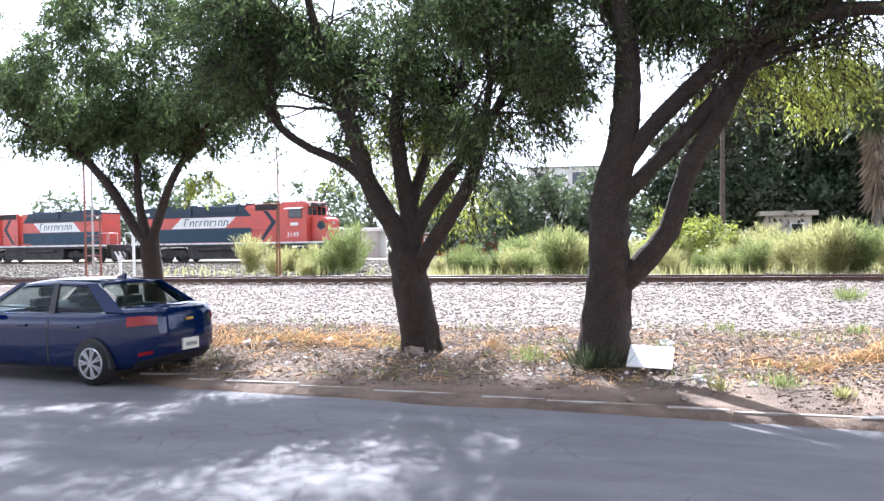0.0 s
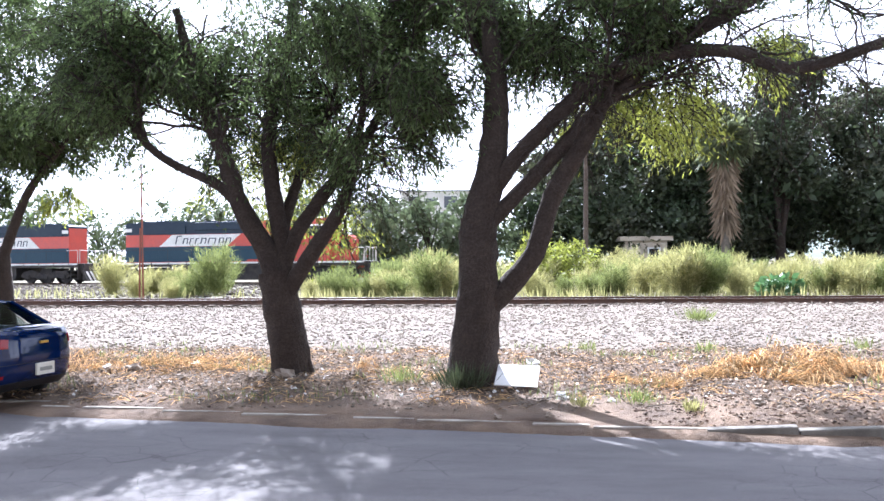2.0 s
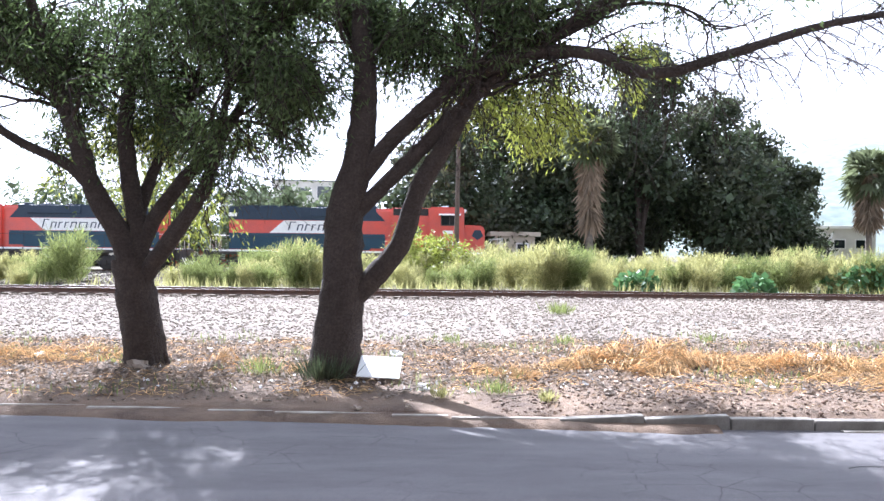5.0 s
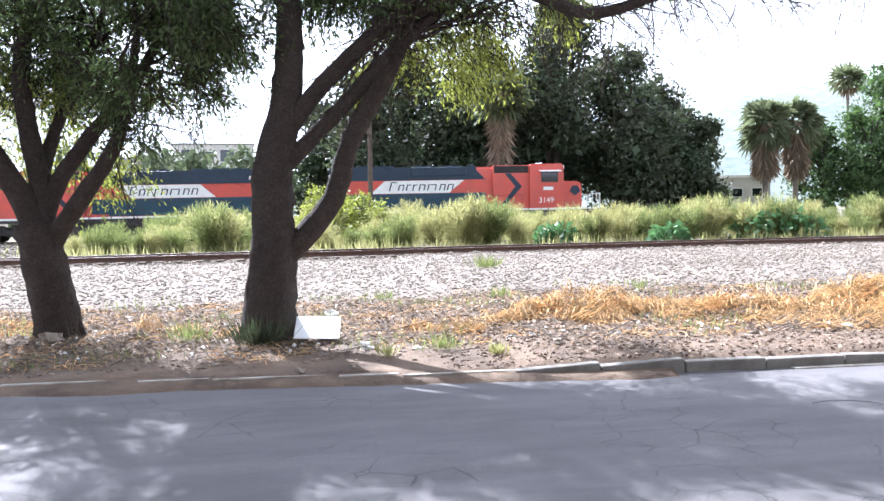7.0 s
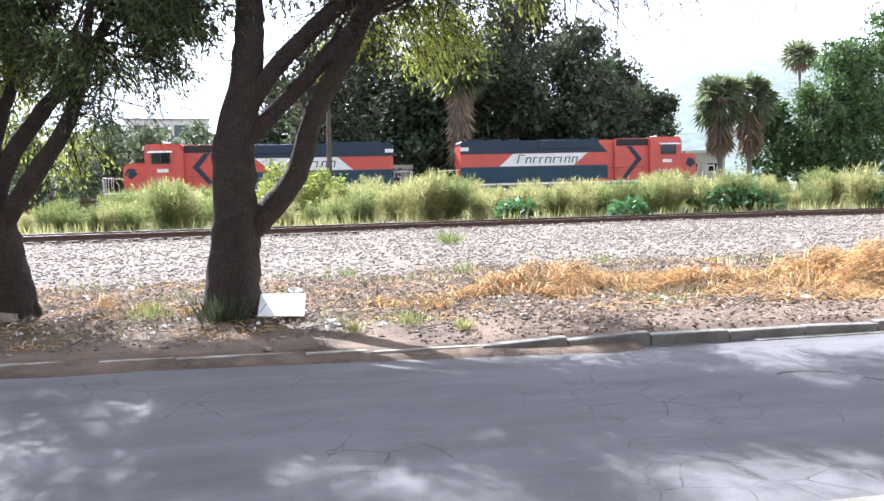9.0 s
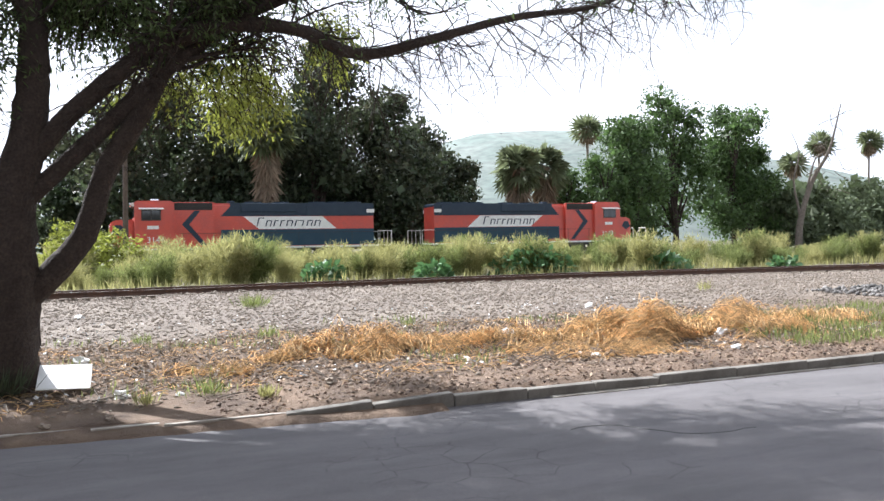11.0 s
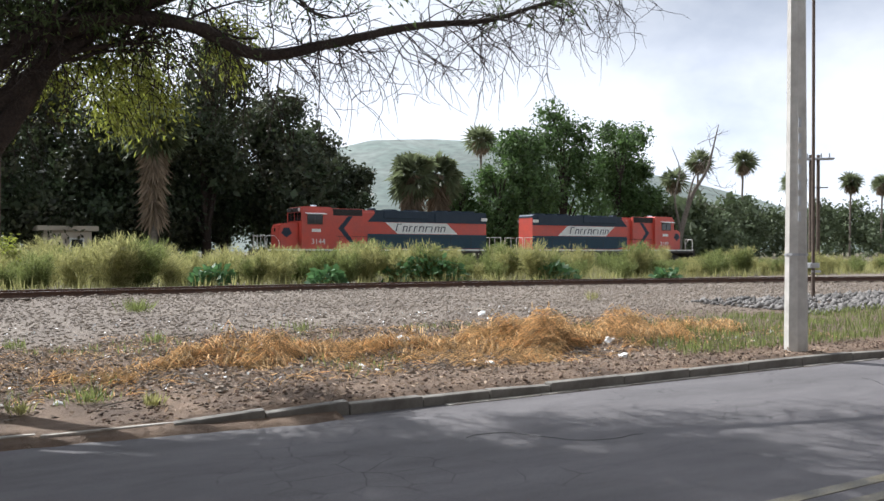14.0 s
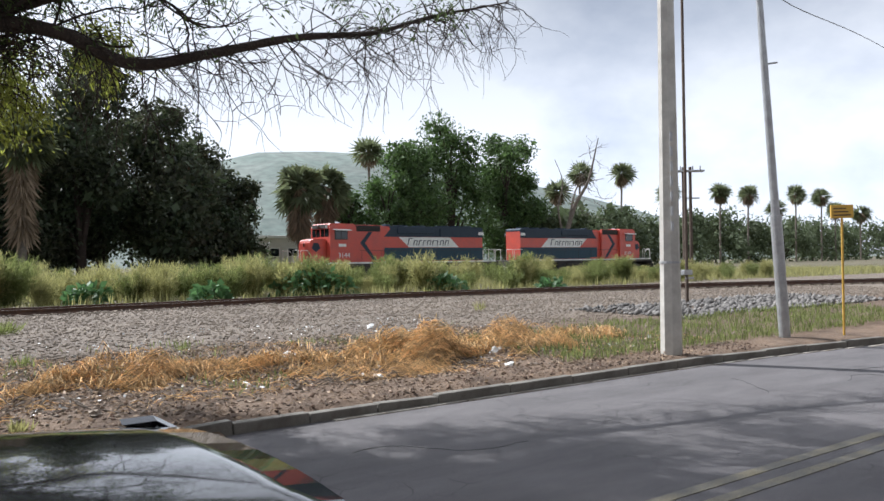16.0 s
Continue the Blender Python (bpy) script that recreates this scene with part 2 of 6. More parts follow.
M = dict(
    asphalt=asphalt_material(),
    concrete=mat("concrete", (0.21, 0.195, 0.17), 0.9, other=(0.12, 0.108, 0.092), scale=2.5, bump=0.004, bump_scale=50, fine=(60, 0.15)),
    pole_concrete=mat("pole_concrete", (0.50, 0.48, 0.44), 0.85, other=(0.36, 0.34, 0.31), scale=3, bump=0.002, bump_scale=40),
    paint_white=mat("worn_white_paint", (0.46, 0.43, 0.38), 0.85, other=(0.20, 0.165, 0.13), scale=2.2, fine=(50, 0.2)),
    paint_yellow=mat("worn_yellow_paint", (0.235, 0.205, 0.135), 0.8, other=(0.13, 0.126, 0.12), scale=2.5, fine=(60, 0.3)),
    bark=mat("bark", (0.031, 0.021, 0.0155), 0.95, other=(0.048, 0.034, 0.026), scale=6, bump=0.04, bump_scale=22, fine=(30, 0.4)),
    bark_pale=mat("pale_bark", (0.20, 0.17, 0.14), 0.95, other=(0.12, 0.10, 0.08), scale=5, bump=0.01, bump_scale=30),
    leaf=mat("leaf", (0.085, 0.118, 0.042), 0.55, island=0.55, through_light=0.6),
    # yellow-green leaf, brightened so that its colour carries backlight
    leaf_yellow=mat("yellow_green_leaf", (0.25, 0.28, 0.05), 0.55, island=0.35, through_light=0.5),
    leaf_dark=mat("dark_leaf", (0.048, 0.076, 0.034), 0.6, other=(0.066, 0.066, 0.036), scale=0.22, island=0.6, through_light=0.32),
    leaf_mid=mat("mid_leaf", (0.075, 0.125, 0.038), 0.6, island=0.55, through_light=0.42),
    # paler, greyer leaf for distant trees, with haze put into the colour
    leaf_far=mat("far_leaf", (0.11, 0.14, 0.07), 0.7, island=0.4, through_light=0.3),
    weed=mat("weed", (0.33, 0.32, 0.13), 0.7, island=0.4, through_light=0.55),
    weed_green=mat("green_weed", (0.18, 0.21, 0.070), 0.7, island=0.45, through_light=0.55),
    broad=mat("broad_leaf", (0.10, 0.20, 0.075), 0.5, island=0.35, through_light=0.3),
    clod=mat("soil_clod", (0.100, 0.062, 0.042), 0.95, island=0.6),
    straw=mat("straw", (0.66, 0.455, 0.225), 0.85, island=0.6, through_light=0.35),
    # fronds lightened, as their colour stands in for haze over the distance
    frond=mat("palm_frond", (0.15, 0.175, 0.09), 0.6, island=0.45, through_light=0.4),
    skirt=mat("dead_frond", (0.24, 0.18, 0.12), 0.9, island=0.35),
    stone=mat("stone", (0.212, 0.172, 0.134), 0.9, island=0.32, fine=(40, 0.2)),
    # brown ballast, darkened further to take in shadow near the far track
    dark_ballast=mat("dark_ballast", (0.105, 0.085, 0.068), 0.9, island=0.5, fine=(25, 0.2)),
    rubble=mat("rubble", (0.16, 0.15, 0.14), 0.9, island=0.5, fine=(25, 0.2)),
    litter_leaf=mat("leaf_litter", (0.33, 0.25, 0.18), 0.9, island=0.8, through_light=0.2),
    paper=mat("paper", (0.80, 0.80, 0.79), 0.7, island=0.15, fine=(20, 0.06)),
    steel_rust=mat("rusty_rail", (0.075, 0.045, 0.035), 0.75, other=(0.13, 0.07, 0.045), scale=6, bump=0.002),
    steel_head=mat("rail_head", (0.42, 0.40, 0.38), 0.35, 0.9, fine=(30, 0.2)),
    sleeper=mat("sleeper", (0.10, 0.075, 0.055), 0.95, other=(0.17, 0.14, 0.11), scale=5, bump=0.01),
    red=mat("loco_red", (0.58, 0.075, 0.045), 0.5, other=(0.46, 0.075, 0.055), scale=1.2, fine=(14, 0.08), coat=0.15),
    teal=mat("loco_teal", (0.007, 0.042, 0.075), 0.6, other=(0.014, 0.050, 0.080), scale=1.5, fine=(12, 0.1)),
    navy=mat("loco_navy", (0.007, 0.022, 0.045), 0.6, other=(0.014, 0.030, 0.052), scale=1.5, fine=(12, 0.1)),
    loco_white=mat("loco_white", (0.82, 0.82, 0.80), 0.55, other=(0.70, 0.69, 0.66), scale=2, fine=(12, 0.06)),
    black=mat("underframe_black", (0.020, 0.020, 0.022), 0.75, other=(0.06, 0.05, 0.042), scale=2.5, bump=0.003),
    grille=mat("grille", (0.025, 0.022, 0.022), 0.8, fine=(60, 0.4)),
    rail_paint=mat("handrail_white", (0.62, 0.60, 0.56), 0.6, fine=(20, 0.1)),
    car_blue=mat("car_blue", (0.0008, 0.010, 0.058), 0.07, 0.0, fine=(8, 0.04)),
    car_black=mat("car_black", (0.008, 0.008, 0.010), 0.18, 0.2, coat=1.0),
    rubber=mat("rubber", (0.02, 0.02, 0.02), 0.9, fine=(40, 0.2)),
    alloy=mat("alloy", (0.50, 0.51, 0.53), 0.35, 0.8),
    trim=mat("black_trim", (0.015, 0.015, 0.016), 0.5),
    tail=mat("tail_lamp", (0.26, 0.006, 0.010), 0.12),
    plate_ink=mat("plate_ink", (0.25, 0.25, 0.22), 0.6),
    plate=mat("plate", (0.70, 0.68, 0.60), 0.5),
    chrome=mat("chrome", (0.75, 0.75, 0.76), 0.15, 1.0),
    gold=mat("gold_badge", (0.60, 0.42, 0.10), 0.3, 0.8),
    rust_steel=mat("red_oxide_steel", (0.28, 0.085, 0.05), 0.8, other=(0.18, 0.08, 0.055), scale=4),
    galv=mat("galvanised", (0.42, 0.43, 0.44), 0.5, 0.5, other=(0.30, 0.30, 0.31), scale=4),
    dark_wood=mat("dark_wood", (0.07, 0.05, 0.04), 0.9, other=(0.12, 0.09, 0.07), scale=5),
    sign_yellow=mat("sign_yellow", (0.55, 0.33, 0.05), 0.6, fine=(20, 0.1)),
    wall_white=mat("white_render", (0.68, 0.66, 0.62), 0.9, other=(0.55, 0.53, 0.49), scale=0.4),
    wall_cream=mat("cream_render", (0.55, 0.48, 0.38), 0.9, other=(0.45, 0.40, 0.32), scale=0.5),
    wall_grey=mat("grey_wall", (0.16, 0.15, 0.14), 0.9, other=(0.22, 0.20, 0.18), scale=0.4),
    roof_grey=mat("grey_roof", (0.30, 0.30, 0.30), 0.8, other=(0.22, 0.22, 0.22), scale=0.4),
    brick_red=mat("red_wall", (0.36, 0.09, 0.06), 0.85, other=(0.28, 0.08, 0.06), scale=0.6),
    # scrub green greyed and blued: distance haze is put into the colour
    hill=mat("hazed_hill_scrub", (0.135, 0.175, 0.155), 1.0, other=(0.185, 0.21, 0.19), scale=0.02, fine=(0.12, 0.25)),
    board=mat("white_board", (0.82, 0.82, 0.80), 0.7, fine=(8, 0.05)),
)
glass = bpy.data.materials.new("glass")
glass.use_nodes = True
gb = glass.node_tree.nodes["Principled BSDF"]
gb.inputs["Base Color"].default_value, gb.inputs["Roughness"].default_value = (0.55, 0.62, 0.62, 1), 0.03
gb.inputs["Transmission Weight"].default_value, gb.inputs["IOR"].default_value = 1.0, 1.2
M["glass"] = glass
dark_glass = mat("dark_glass", (0.012, 0.016, 0.018), 0.05)
M["dark_glass"] = dark_glass


# ---- mesh helpers ----
def thing(name, label, category, group="", kind="", m=None):
    ob = new(name)
    ob.empty_display_size = 0.2
    if m:
        ob.matrix_world = m
    return tagged(ob, label, category, group, kind)


def part(name, bm, material, parent=None, label=""):
    me = bpy.data.meshes.new(name)
    bm.to_mesh(me)
    bm.free()
    me.materials.append(material)
    ob = new(name, me)
    if parent:
        ob.parent = parent
    if label:
        ob["label"] = label
    return ob


def raw(name, verts, faces, material, parent=None, label="", smooth=False):
    """A mesh from arrays: verts (n,3), faces (m,k)."""
    verts, faces = np.asarray(verts, dtype=np.float32), np.asarray(faces, dtype=np.int32)
    me = bpy.data.meshes.new(name)
    k = faces.shape[1]
    me.vertices.add(len(verts))
    me.vertices.foreach_set("co", verts.ravel())
    me.loops.add(faces.size)
    me.loops.foreach_set("vertex_index", faces.ravel())
    me.polygons.add(len(faces))
    me.polygons.foreach_set("loop_start", np.arange(0, faces.size, k, dtype=np.int32))
    me.polygons.foreach_set("loop_total", np.full(len(faces), k, dtype=np.int32))
    if smooth:
        me.polygons.foreach_set("use_smooth", np.ones(len(faces), dtype=bool))
    me.update(calc_edges=True)
    me.validate()
    me.materials.append(material)
    ob = new(name, me)
    if parent:
        ob.parent = parent
    if label:
        ob["label"] = label
    return ob


def box(bm, x0, x1, y0, y1, z0, z1, bevel=0.0):
    r = bmesh.ops.create_cube(bm, size=1.0, matrix=Matrix.LocRotScale(((x0 + x1) / 2, (y0 + y1) / 2, (z0 + z1) / 2), None, (x1 - x0, y1 - y0, z1 - z0)))
    if bevel:
        edges = list({e for v in r["verts"] for e in v.link_edges})
        bmesh.ops.bevel(bm, geom=edges, offset=bevel, segments=2, affect="EDGES", profile=0.6)
    return bm


def boxed(*a, **k):
    return box(bmesh.new(), *a, **k)


def cyl(bm, p, q, r0, r1=None, sides=12, caps=True):
    p, q = Vector(p), Vector(q)
    d = q - p
    m = Matrix.Translation((p + q) / 2) @ d.to_track_quat("Z", "Y").to_matrix().to_4x4()
    bmesh.ops.create_cone(bm, cap_ends=caps, segments=sides, radius1=r0, radius2=r0 if r1 is None else r1, depth=d.length, matrix=m)
    return bm


def prism(pts, y0, y1, bm=None):
    """A polygon in x, z drawn out from y0 to y1."""
    bm = bm or bmesh.new()
    a = [bm.verts.new((x, y0, z)) for x, z in pts]
    b = [bm.verts.new((x, y1, z)) for x, z in pts]
    n = len(pts)
    bm.faces.new(a)
    bm.faces.new(b[::-1])
    for i in range(n):
        bm.faces.new((a[i], b[i], b[(i + 1) % n], a[(i + 1) % n]))
    bmesh.ops.recalc_face_normals(bm, faces=bm.faces)
    return bm


def shade(ob):
    for p in ob.data.polygons:
        p.use_smooth = True
    return ob


def spline(pts, step=0.25):
    """Catmull-Rom through pts, sampled evenly enough."""
    P = [np.array(p, float) for p in pts]
    P = [2 * P[0] - P[1]] + P + [2 * P[-1] - P[-2]]
    out = []
    for i in range(1, len(P) - 2):
        n = max(2, int(np.linalg.norm(P[i + 1] - P[i]) / step))
        for k in range(n):
            t = k / n
            out.append(0.5 * (2 * P[i] + (P[i + 1] - P[i - 1]) * t + (2 * P[i - 1] - 5 * P[i] + 4 * P[i + 1] - P[i + 2]) * t * t
                              + (3 * P[i] - P[i - 1] - 3 * P[i + 1] + P[i + 2]) * t ** 3))
    out.append(P[-2])
    return np.array(out)


class Tubes:
    """Collects tapered tubes into one mesh."""

    def __init__(self):
        self.v, self.f, self.n = [], [], 0

    def add(self, pts, r0, r1, sides=6, rough=0.0, rng=None):
        pts = np.asarray(pts, float)
        m = len(pts)
        d = np.gradient(pts, axis=0)
        d /= np.linalg.norm(d, axis=1)[:, None] + 1e-9
        up = np.array((0.31, 0.95, 0.05))
        a = np.cross(d, up)
        a /= np.linalg.norm(a, axis=1)[:, None] + 1e-9
        b = np.cross(d, a)
        r = np.linspace(0, 1, m)
        r = r0 + (r1 - r0) * r
        ang = np.arange(sides) / sides * 2 * np.pi
        rr = np.ones((m, sides)) * r[:, None]
        if rough and rng is not None:
            rr *= 1 + rough * rng.normal(size=(m, sides))
        ring = pts[:, None] + rr[..., None] * (np.cos(ang)[None, :, None] * a[:, None] + np.sin(ang)[None, :, None] * b[:, None])
        self.v.append(ring.reshape(-1, 3))
        i = np.arange(m - 1)[:, None] * sides
        j = np.arange(sides)[None, :]
        k = (j + 1) % sides
        q = np.stack([i + j, i + k, i + sides + k, i + sides + j], -1).reshape(-1, 4) + self.n
        self.f.append(q)
        self.n += m * sides

    def mesh(self, name, material, parent=None, label=""):
        return raw(name, np.concatenate(self.v), np.concatenate(self.f), material, parent, label, smooth=True)


def leaves(name, pos, length, width, material, parent, rng, droop=0.4, dirs=None, label=""):
    """Flat pointed leaves, one rhomb each, at pos."""
    n = len(pos)
    d = rng.normal(size=(n, 3)) if dirs is None else dirs + 0.35 * rng.normal(size=(n, 3))
    d[:, 2] -= droop
    d /= np.linalg.norm(d, axis=1)[:, None]
    s = np.cross(d, rng.normal(size=(n, 3)))
    s /= np.linalg.norm(s, axis=1)[:, None] + 1e-9
    L = length * rng.uniform(0.6, 1.4, (n, 1))
    W = width * rng.uniform(0.6, 1.4, (n, 1))
    v = np.stack([pos, pos + d * L * 0.5 + s * W * 0.5, pos + d * L, pos + d * L * 0.5 - s * W * 0.5], 1).reshape(-1, 3)
    f = np.arange(4 * n).reshape(n, 4)
    return raw(name, v, f, material, parent, label)


# ---- ground ----
def kerb_y(x):
    """The road's far edge."""
    if x < -6:
        return 10.3 + min(2.6, 0.4 * (-6 - x))
    if x < 3.5:
        return 9.3 - 0.105 * (x - 3.5)
    if x < 11:
        return 9.3
    return 9.3 - 0.0115 * (x - 11) ** 2 if x < 26 else 6.71 - 0.345 * (x - 26)


NEAR_TRACK, FAR_TRACK = 29.4, 58.45


def lump(x, y, s, seed=0.0):
    return noise.noise(Vector((x * s + seed, y * s - seed, seed * 0.37)))


def ground_z(x, y):
    e = y - kerb_y(x)
    if e < 0.1:
        return -0.06
    z = 0.06 + 0.07 * min(1, e / 2.5) + 0.10 * min(1, max(0, (e - 2.5) / 10)) + (0.06 if e > 0.25 else 0) * (1 if x > 2.4 else 0)
    if 1.2 < e < 7:
        w = min(1, (e - 1.2) / 1.0, (7 - e) / 2)
        z += w * (0.10 * lump(x, y, 0.55) + 0.06 * lump(x, y, 1.7, 3) + 0.03 * lump(x, y, 5, 7))
    z += 0.02 * lump(x, y, 1.3, 5)
    ny = y - NEAR_TRACK
    if ny > -6:
        z += 0.05 * max(0, 1 - max(0, abs(ny) - 1.6) / 3.5)
    if y > 32:
        z += 0.05 * lump(x, y, 0.12, 2)
    return z


xs = np.unique(np.concatenate([np.linspace(-2500, -150, 14), np.linspace(-150, -30, 30), np.arange(-30, -10, 0.5), np.arange(-10, 18, 0.14), np.arange(18, 45, 0.5), np.linspace(45, 300, 60), np.linspace(300, 2500, 14)]))
ys = np.unique(np.concatenate([np.linspace(-1500, -20, 10), np.linspace(-20, 8, 12), np.arange(8, 17, 0.14), np.arange(17, 36, 0.4), np.linspace(36, 120, 45), np.linspace(120, 2500, 16)]))
gv = np.array([(x, y, ground_z(x, y)) for y in ys for x in xs])
ii = np.arange(len(ys) - 1)[:, None] * len(xs) + np.arange(len(xs) - 1)[None, :]
gf = np.stack([ii, ii + 1, ii + 1 + len(xs), ii + len(xs)], -1).reshape(-1, 4)


def ground_material():
    m = bpy.data.materials.new("ground")
    m.use_nodes = True
    n, l = m.node_tree.nodes, m.node_tree.links
    b = n["Principled BSDF"]
    b.inputs["Roughness"].default_value = 0.95
    tc = n.new("ShaderNodeTexCoord")
    sep = n.new("ShaderNodeSeparateXYZ")
    l.new(tc.outputs["Object"], sep.inputs[0])

    def noise_node(scale, detail=6, rough=0.65):
        k = n.new("ShaderNodeTexNoise")
        k.inputs["Scale"].default_value, k.inputs["Detail"].default_value, k.inputs["Roughness"].default_value = scale, detail, rough
        l.new(tc.outputs["Object"], k.inputs["Vector"])
        return k.outputs["Fac"]

    def rng_node(v, a, c, lo=0.0, hi=1.0):
        k = n.new("ShaderNodeMapRange")
        k.inputs["From Min"].default_value, k.inputs["From Max"].default_value = a, c
        k.inputs["To Min"].default_value, k.inputs["To Max"].default_value = lo, hi
        l.new(v, k.inputs["Value"])
        return k.outputs["Result"]

    def mixed(f, a, c):
        k = n.new("ShaderNodeMix")
        k.data_type = "RGBA"
        l.new(f, k.inputs["Factor"])
        for s, v in (("A", a), ("B", c)):
            if isinstance(v, tuple):
                k.inputs[s].default_value = (*v, 1)
            else:
                l.new(v, k.inputs[s])
        return k.outputs["Result"]

    def plus(a, c, w):
        k = n.new("ShaderNodeMath")
        k.operation = "MULTIPLY_ADD"
        l.new(c, k.inputs[0])
        k.inputs[1].default_value = w
        l.new(a, k.inputs[2])
        return k.outputs[0]

    dirt = mixed(rng_node(noise_node(1.4), 0.35, 0.65), (0.245, 0.170, 0.115), (0.105, 0.069, 0.046))
    litter = mixed(rng_node(noise_node(14, 8, 0.75), 0.38, 0.62), (0.050, 0.032, 0.021), (0.22, 0.152, 0.102))
    vor = n.new("ShaderNodeTexVoronoi")
    vor.inputs["Scale"].default_value = 34
    l.new(tc.outputs["Object"], vor.inputs["Vector"])
    bw = n.new("ShaderNodeSeparateColor")
    l.new(vor.outputs["Color"], bw.inputs[0])
    gravel = mixed(bw.outputs["Red"], (0.095, 0.073, 0.056), (0.205, 0.167, 0.133))
    gravel = mixed(rng_node(noise_node(0.4), 0.42, 0.62), gravel, (0.212, 0.174, 0.136))
    field = mixed(rng_node(noise_node(0.35), 0.35, 0.65), (0.15, 0.12, 0.08), (0.09, 0.09, 0.045))
    wob = plus(sep.outputs["Y"], noise_node(0.6), 3.0)
    c = mixed(rng_node(wob, 12.2, 13.2), dirt, litter)
    c = mixed(rng_node(wob, 16.0, 19.5), c, gravel)
    c = mixed(rng_node(wob, 33.0, 35.0), c, field)
    l.new(c, b.inputs["Base Color"])
    bp = n.new("ShaderNodeBump")
    bp.inputs["Strength"].default_value, bp.inputs["Distance"].default_value = 1.0, 0.04
    h = plus(noise_node(26, 8, 0.75), vor.outputs["Distance"], 0.25)
    l.new(h, bp.inputs["Height"])
    l.new(bp.outputs["Normal"], b.inputs["Normal"])
    return m


ground_mat = ground_material()
tagged(raw("ground", gv, gf, ground_mat, smooth=True), "dry dirt verge with leaf litter, gravel bed and weedy field", "ground", kind="structure")

# road
rx = np.concatenate([np.linspace(-300, -30, 20), np.arange(-29, 30, 0.5), np.linspace(31, 300, 30)])
rows_y = np.linspace(0, 1, 14)
rv = np.array([(x, 1.6 + (kerb_y(x) + 0.10 * lump(x, 0, 2.2) * (1 if x < 2.4 else 0) - 1.6) * k, 0.0 + 0.03 * math.sin(math.pi * k)) for k in rows_y for x in rx])
ii = np.arange(len(rows_y) - 1)[:, None] * len(rx) + np.arange(len(rx) - 1)[None, :]
rf = np.stack([ii, ii + 1, ii + 1 + len(rx), ii + len(rx)], -1).reshape(-1, 4)
tagged(raw("road", rv, rf, M["asphalt"], smooth=True), "worn grey asphalt road with cracks and patches", "road", kind="structure")
tagged(part("pavement", boxed(-200, 200, -2.5, 1.6, -0.05, 0.15, 0.01), M["concrete"]), "plain concrete pavement beside the road", "pavement", kind="structure")
# Unseen wall, added to cut the sky light coming from behind.
tagged(part("unseen_wall", boxed(-60, 60, -6.5, -5.5, -0.2, 6.5, 0.02), M["wall_grey"]), "unseen plain grey wall added behind to block sky light", "wall", kind="structure")


# kerb stones along the far edge, worn painted edge further on
def kerb_run():
    kerb = thing("kerb", "grey concrete kerb with chipped edges along the road", "kerb", kind="structure")
    kerb.location = (0, 0, 0)
    block = boxed(0, 1, 0, 0.15, -0.1, 0.125, 0.02)
    me = bpy.data.meshes.new("kerb_stone")
    block.to_mesh(me)
    block.free()
    me.materials.append(M["concrete"])
    x, rng = 2.2, np.random.default_rng(3)
    k = 0
    while x < 60:
        w = 0.93 if x < 6 else 1.25
        y0, y1 = kerb_y(x), kerb_y(x + w)
        ob = new("kerb_stone", me)
        ob.parent = kerb
        drop = -0.16 if k == 0 else -0.06 if k == 1 else 0.0
        ob.matrix_basis = pose(x + 0.006, y0 - 0.01, 0 + 0.008 * rng.normal() + drop * 0.4, 0, 3 * (-1 if k < 2 else 0) + 0.4 * rng.normal(), math.degrees(math.atan2(y1 - y0, w))) @ Matrix.Diagonal((w - 0.012, 1, 1, 1))
        x += w
        k += 1
    worn = bmesh.new()
    x = -30.0
    while x < 1.0:
        w = rng.uniform(0.5, 1.6)
        if rng.random() < 0.75 and x > -11:
            y0 = kerb_y(x + w / 2) + 0.02
            box(worn, x, x + w * 0.95, y0, y0 + rng.uniform(0.05, 0.09), -0.05, rng.uniform(0.062, 0.076), 0.008)
        x += w
    part("worn_kerb_edge", worn, M["paint_white"], kerb, "buried kerb edge with worn white paint")
    return kerb


kerb_run()
edge = bmesh.new()
rng = np.random.default_rng(8)
x = 4.6
while x < 26:
    w = rng.uniform(0.5, 1.0)
    y0 = min(kerb_y(x), kerb_y(x + w)) - 0.03
    if rng.random() < 0.93:
        box(edge, x, x + w * rng.uniform(0.96, 1.0), y0 - rng.uniform(0.07, 0.10), y0, -0.02, 0.014)
    x += w
tagged(part("edge_line", edge, M["paint_white"]), "worn white edge line at the foot of the kerb", "road marking", kind="structure")
line = bmesh.new()
for k, off in enumerate((0.0, 0.28)):
    x = -60.0
    while x < 80:
        box(line, x, x + 2.0, 4.42 + off + (0 if x < 11 else -0.004 * (x - 11) ** 2), 4.54 + off + (0 if x < 11 else -0.004 * (x - 11) ** 2), 0.02, 0.034)
        x += 2.0
tagged(part("centre_line", line, M["paint_yellow"]), "worn double yellow centre line on the road", "road marking", kind="structure")

# dirt washed over the road's edge
dx = np.arange(-12, 4.0, 0.1)
dv, df = [], []
for x in dx:
    reach = 0.22 + 0.55 * max(0, lump(x, 1, 0.5, 4) + 0.25) + 0.10 * lump(x, 2, 2.5, 8)
    for u, z in ((0.12, 0.075), (0.0, 0.055), (-0.4 * reach, 0.045), (-0.8 * reach, 0.03), (-reach, 0.012), (-reach - 0.1, -0.03)):
        dv.append((x, kerb_y(x) + u, z + (0.008 * lump(x, u, 4, 2) if u < 0.1 else 0)))
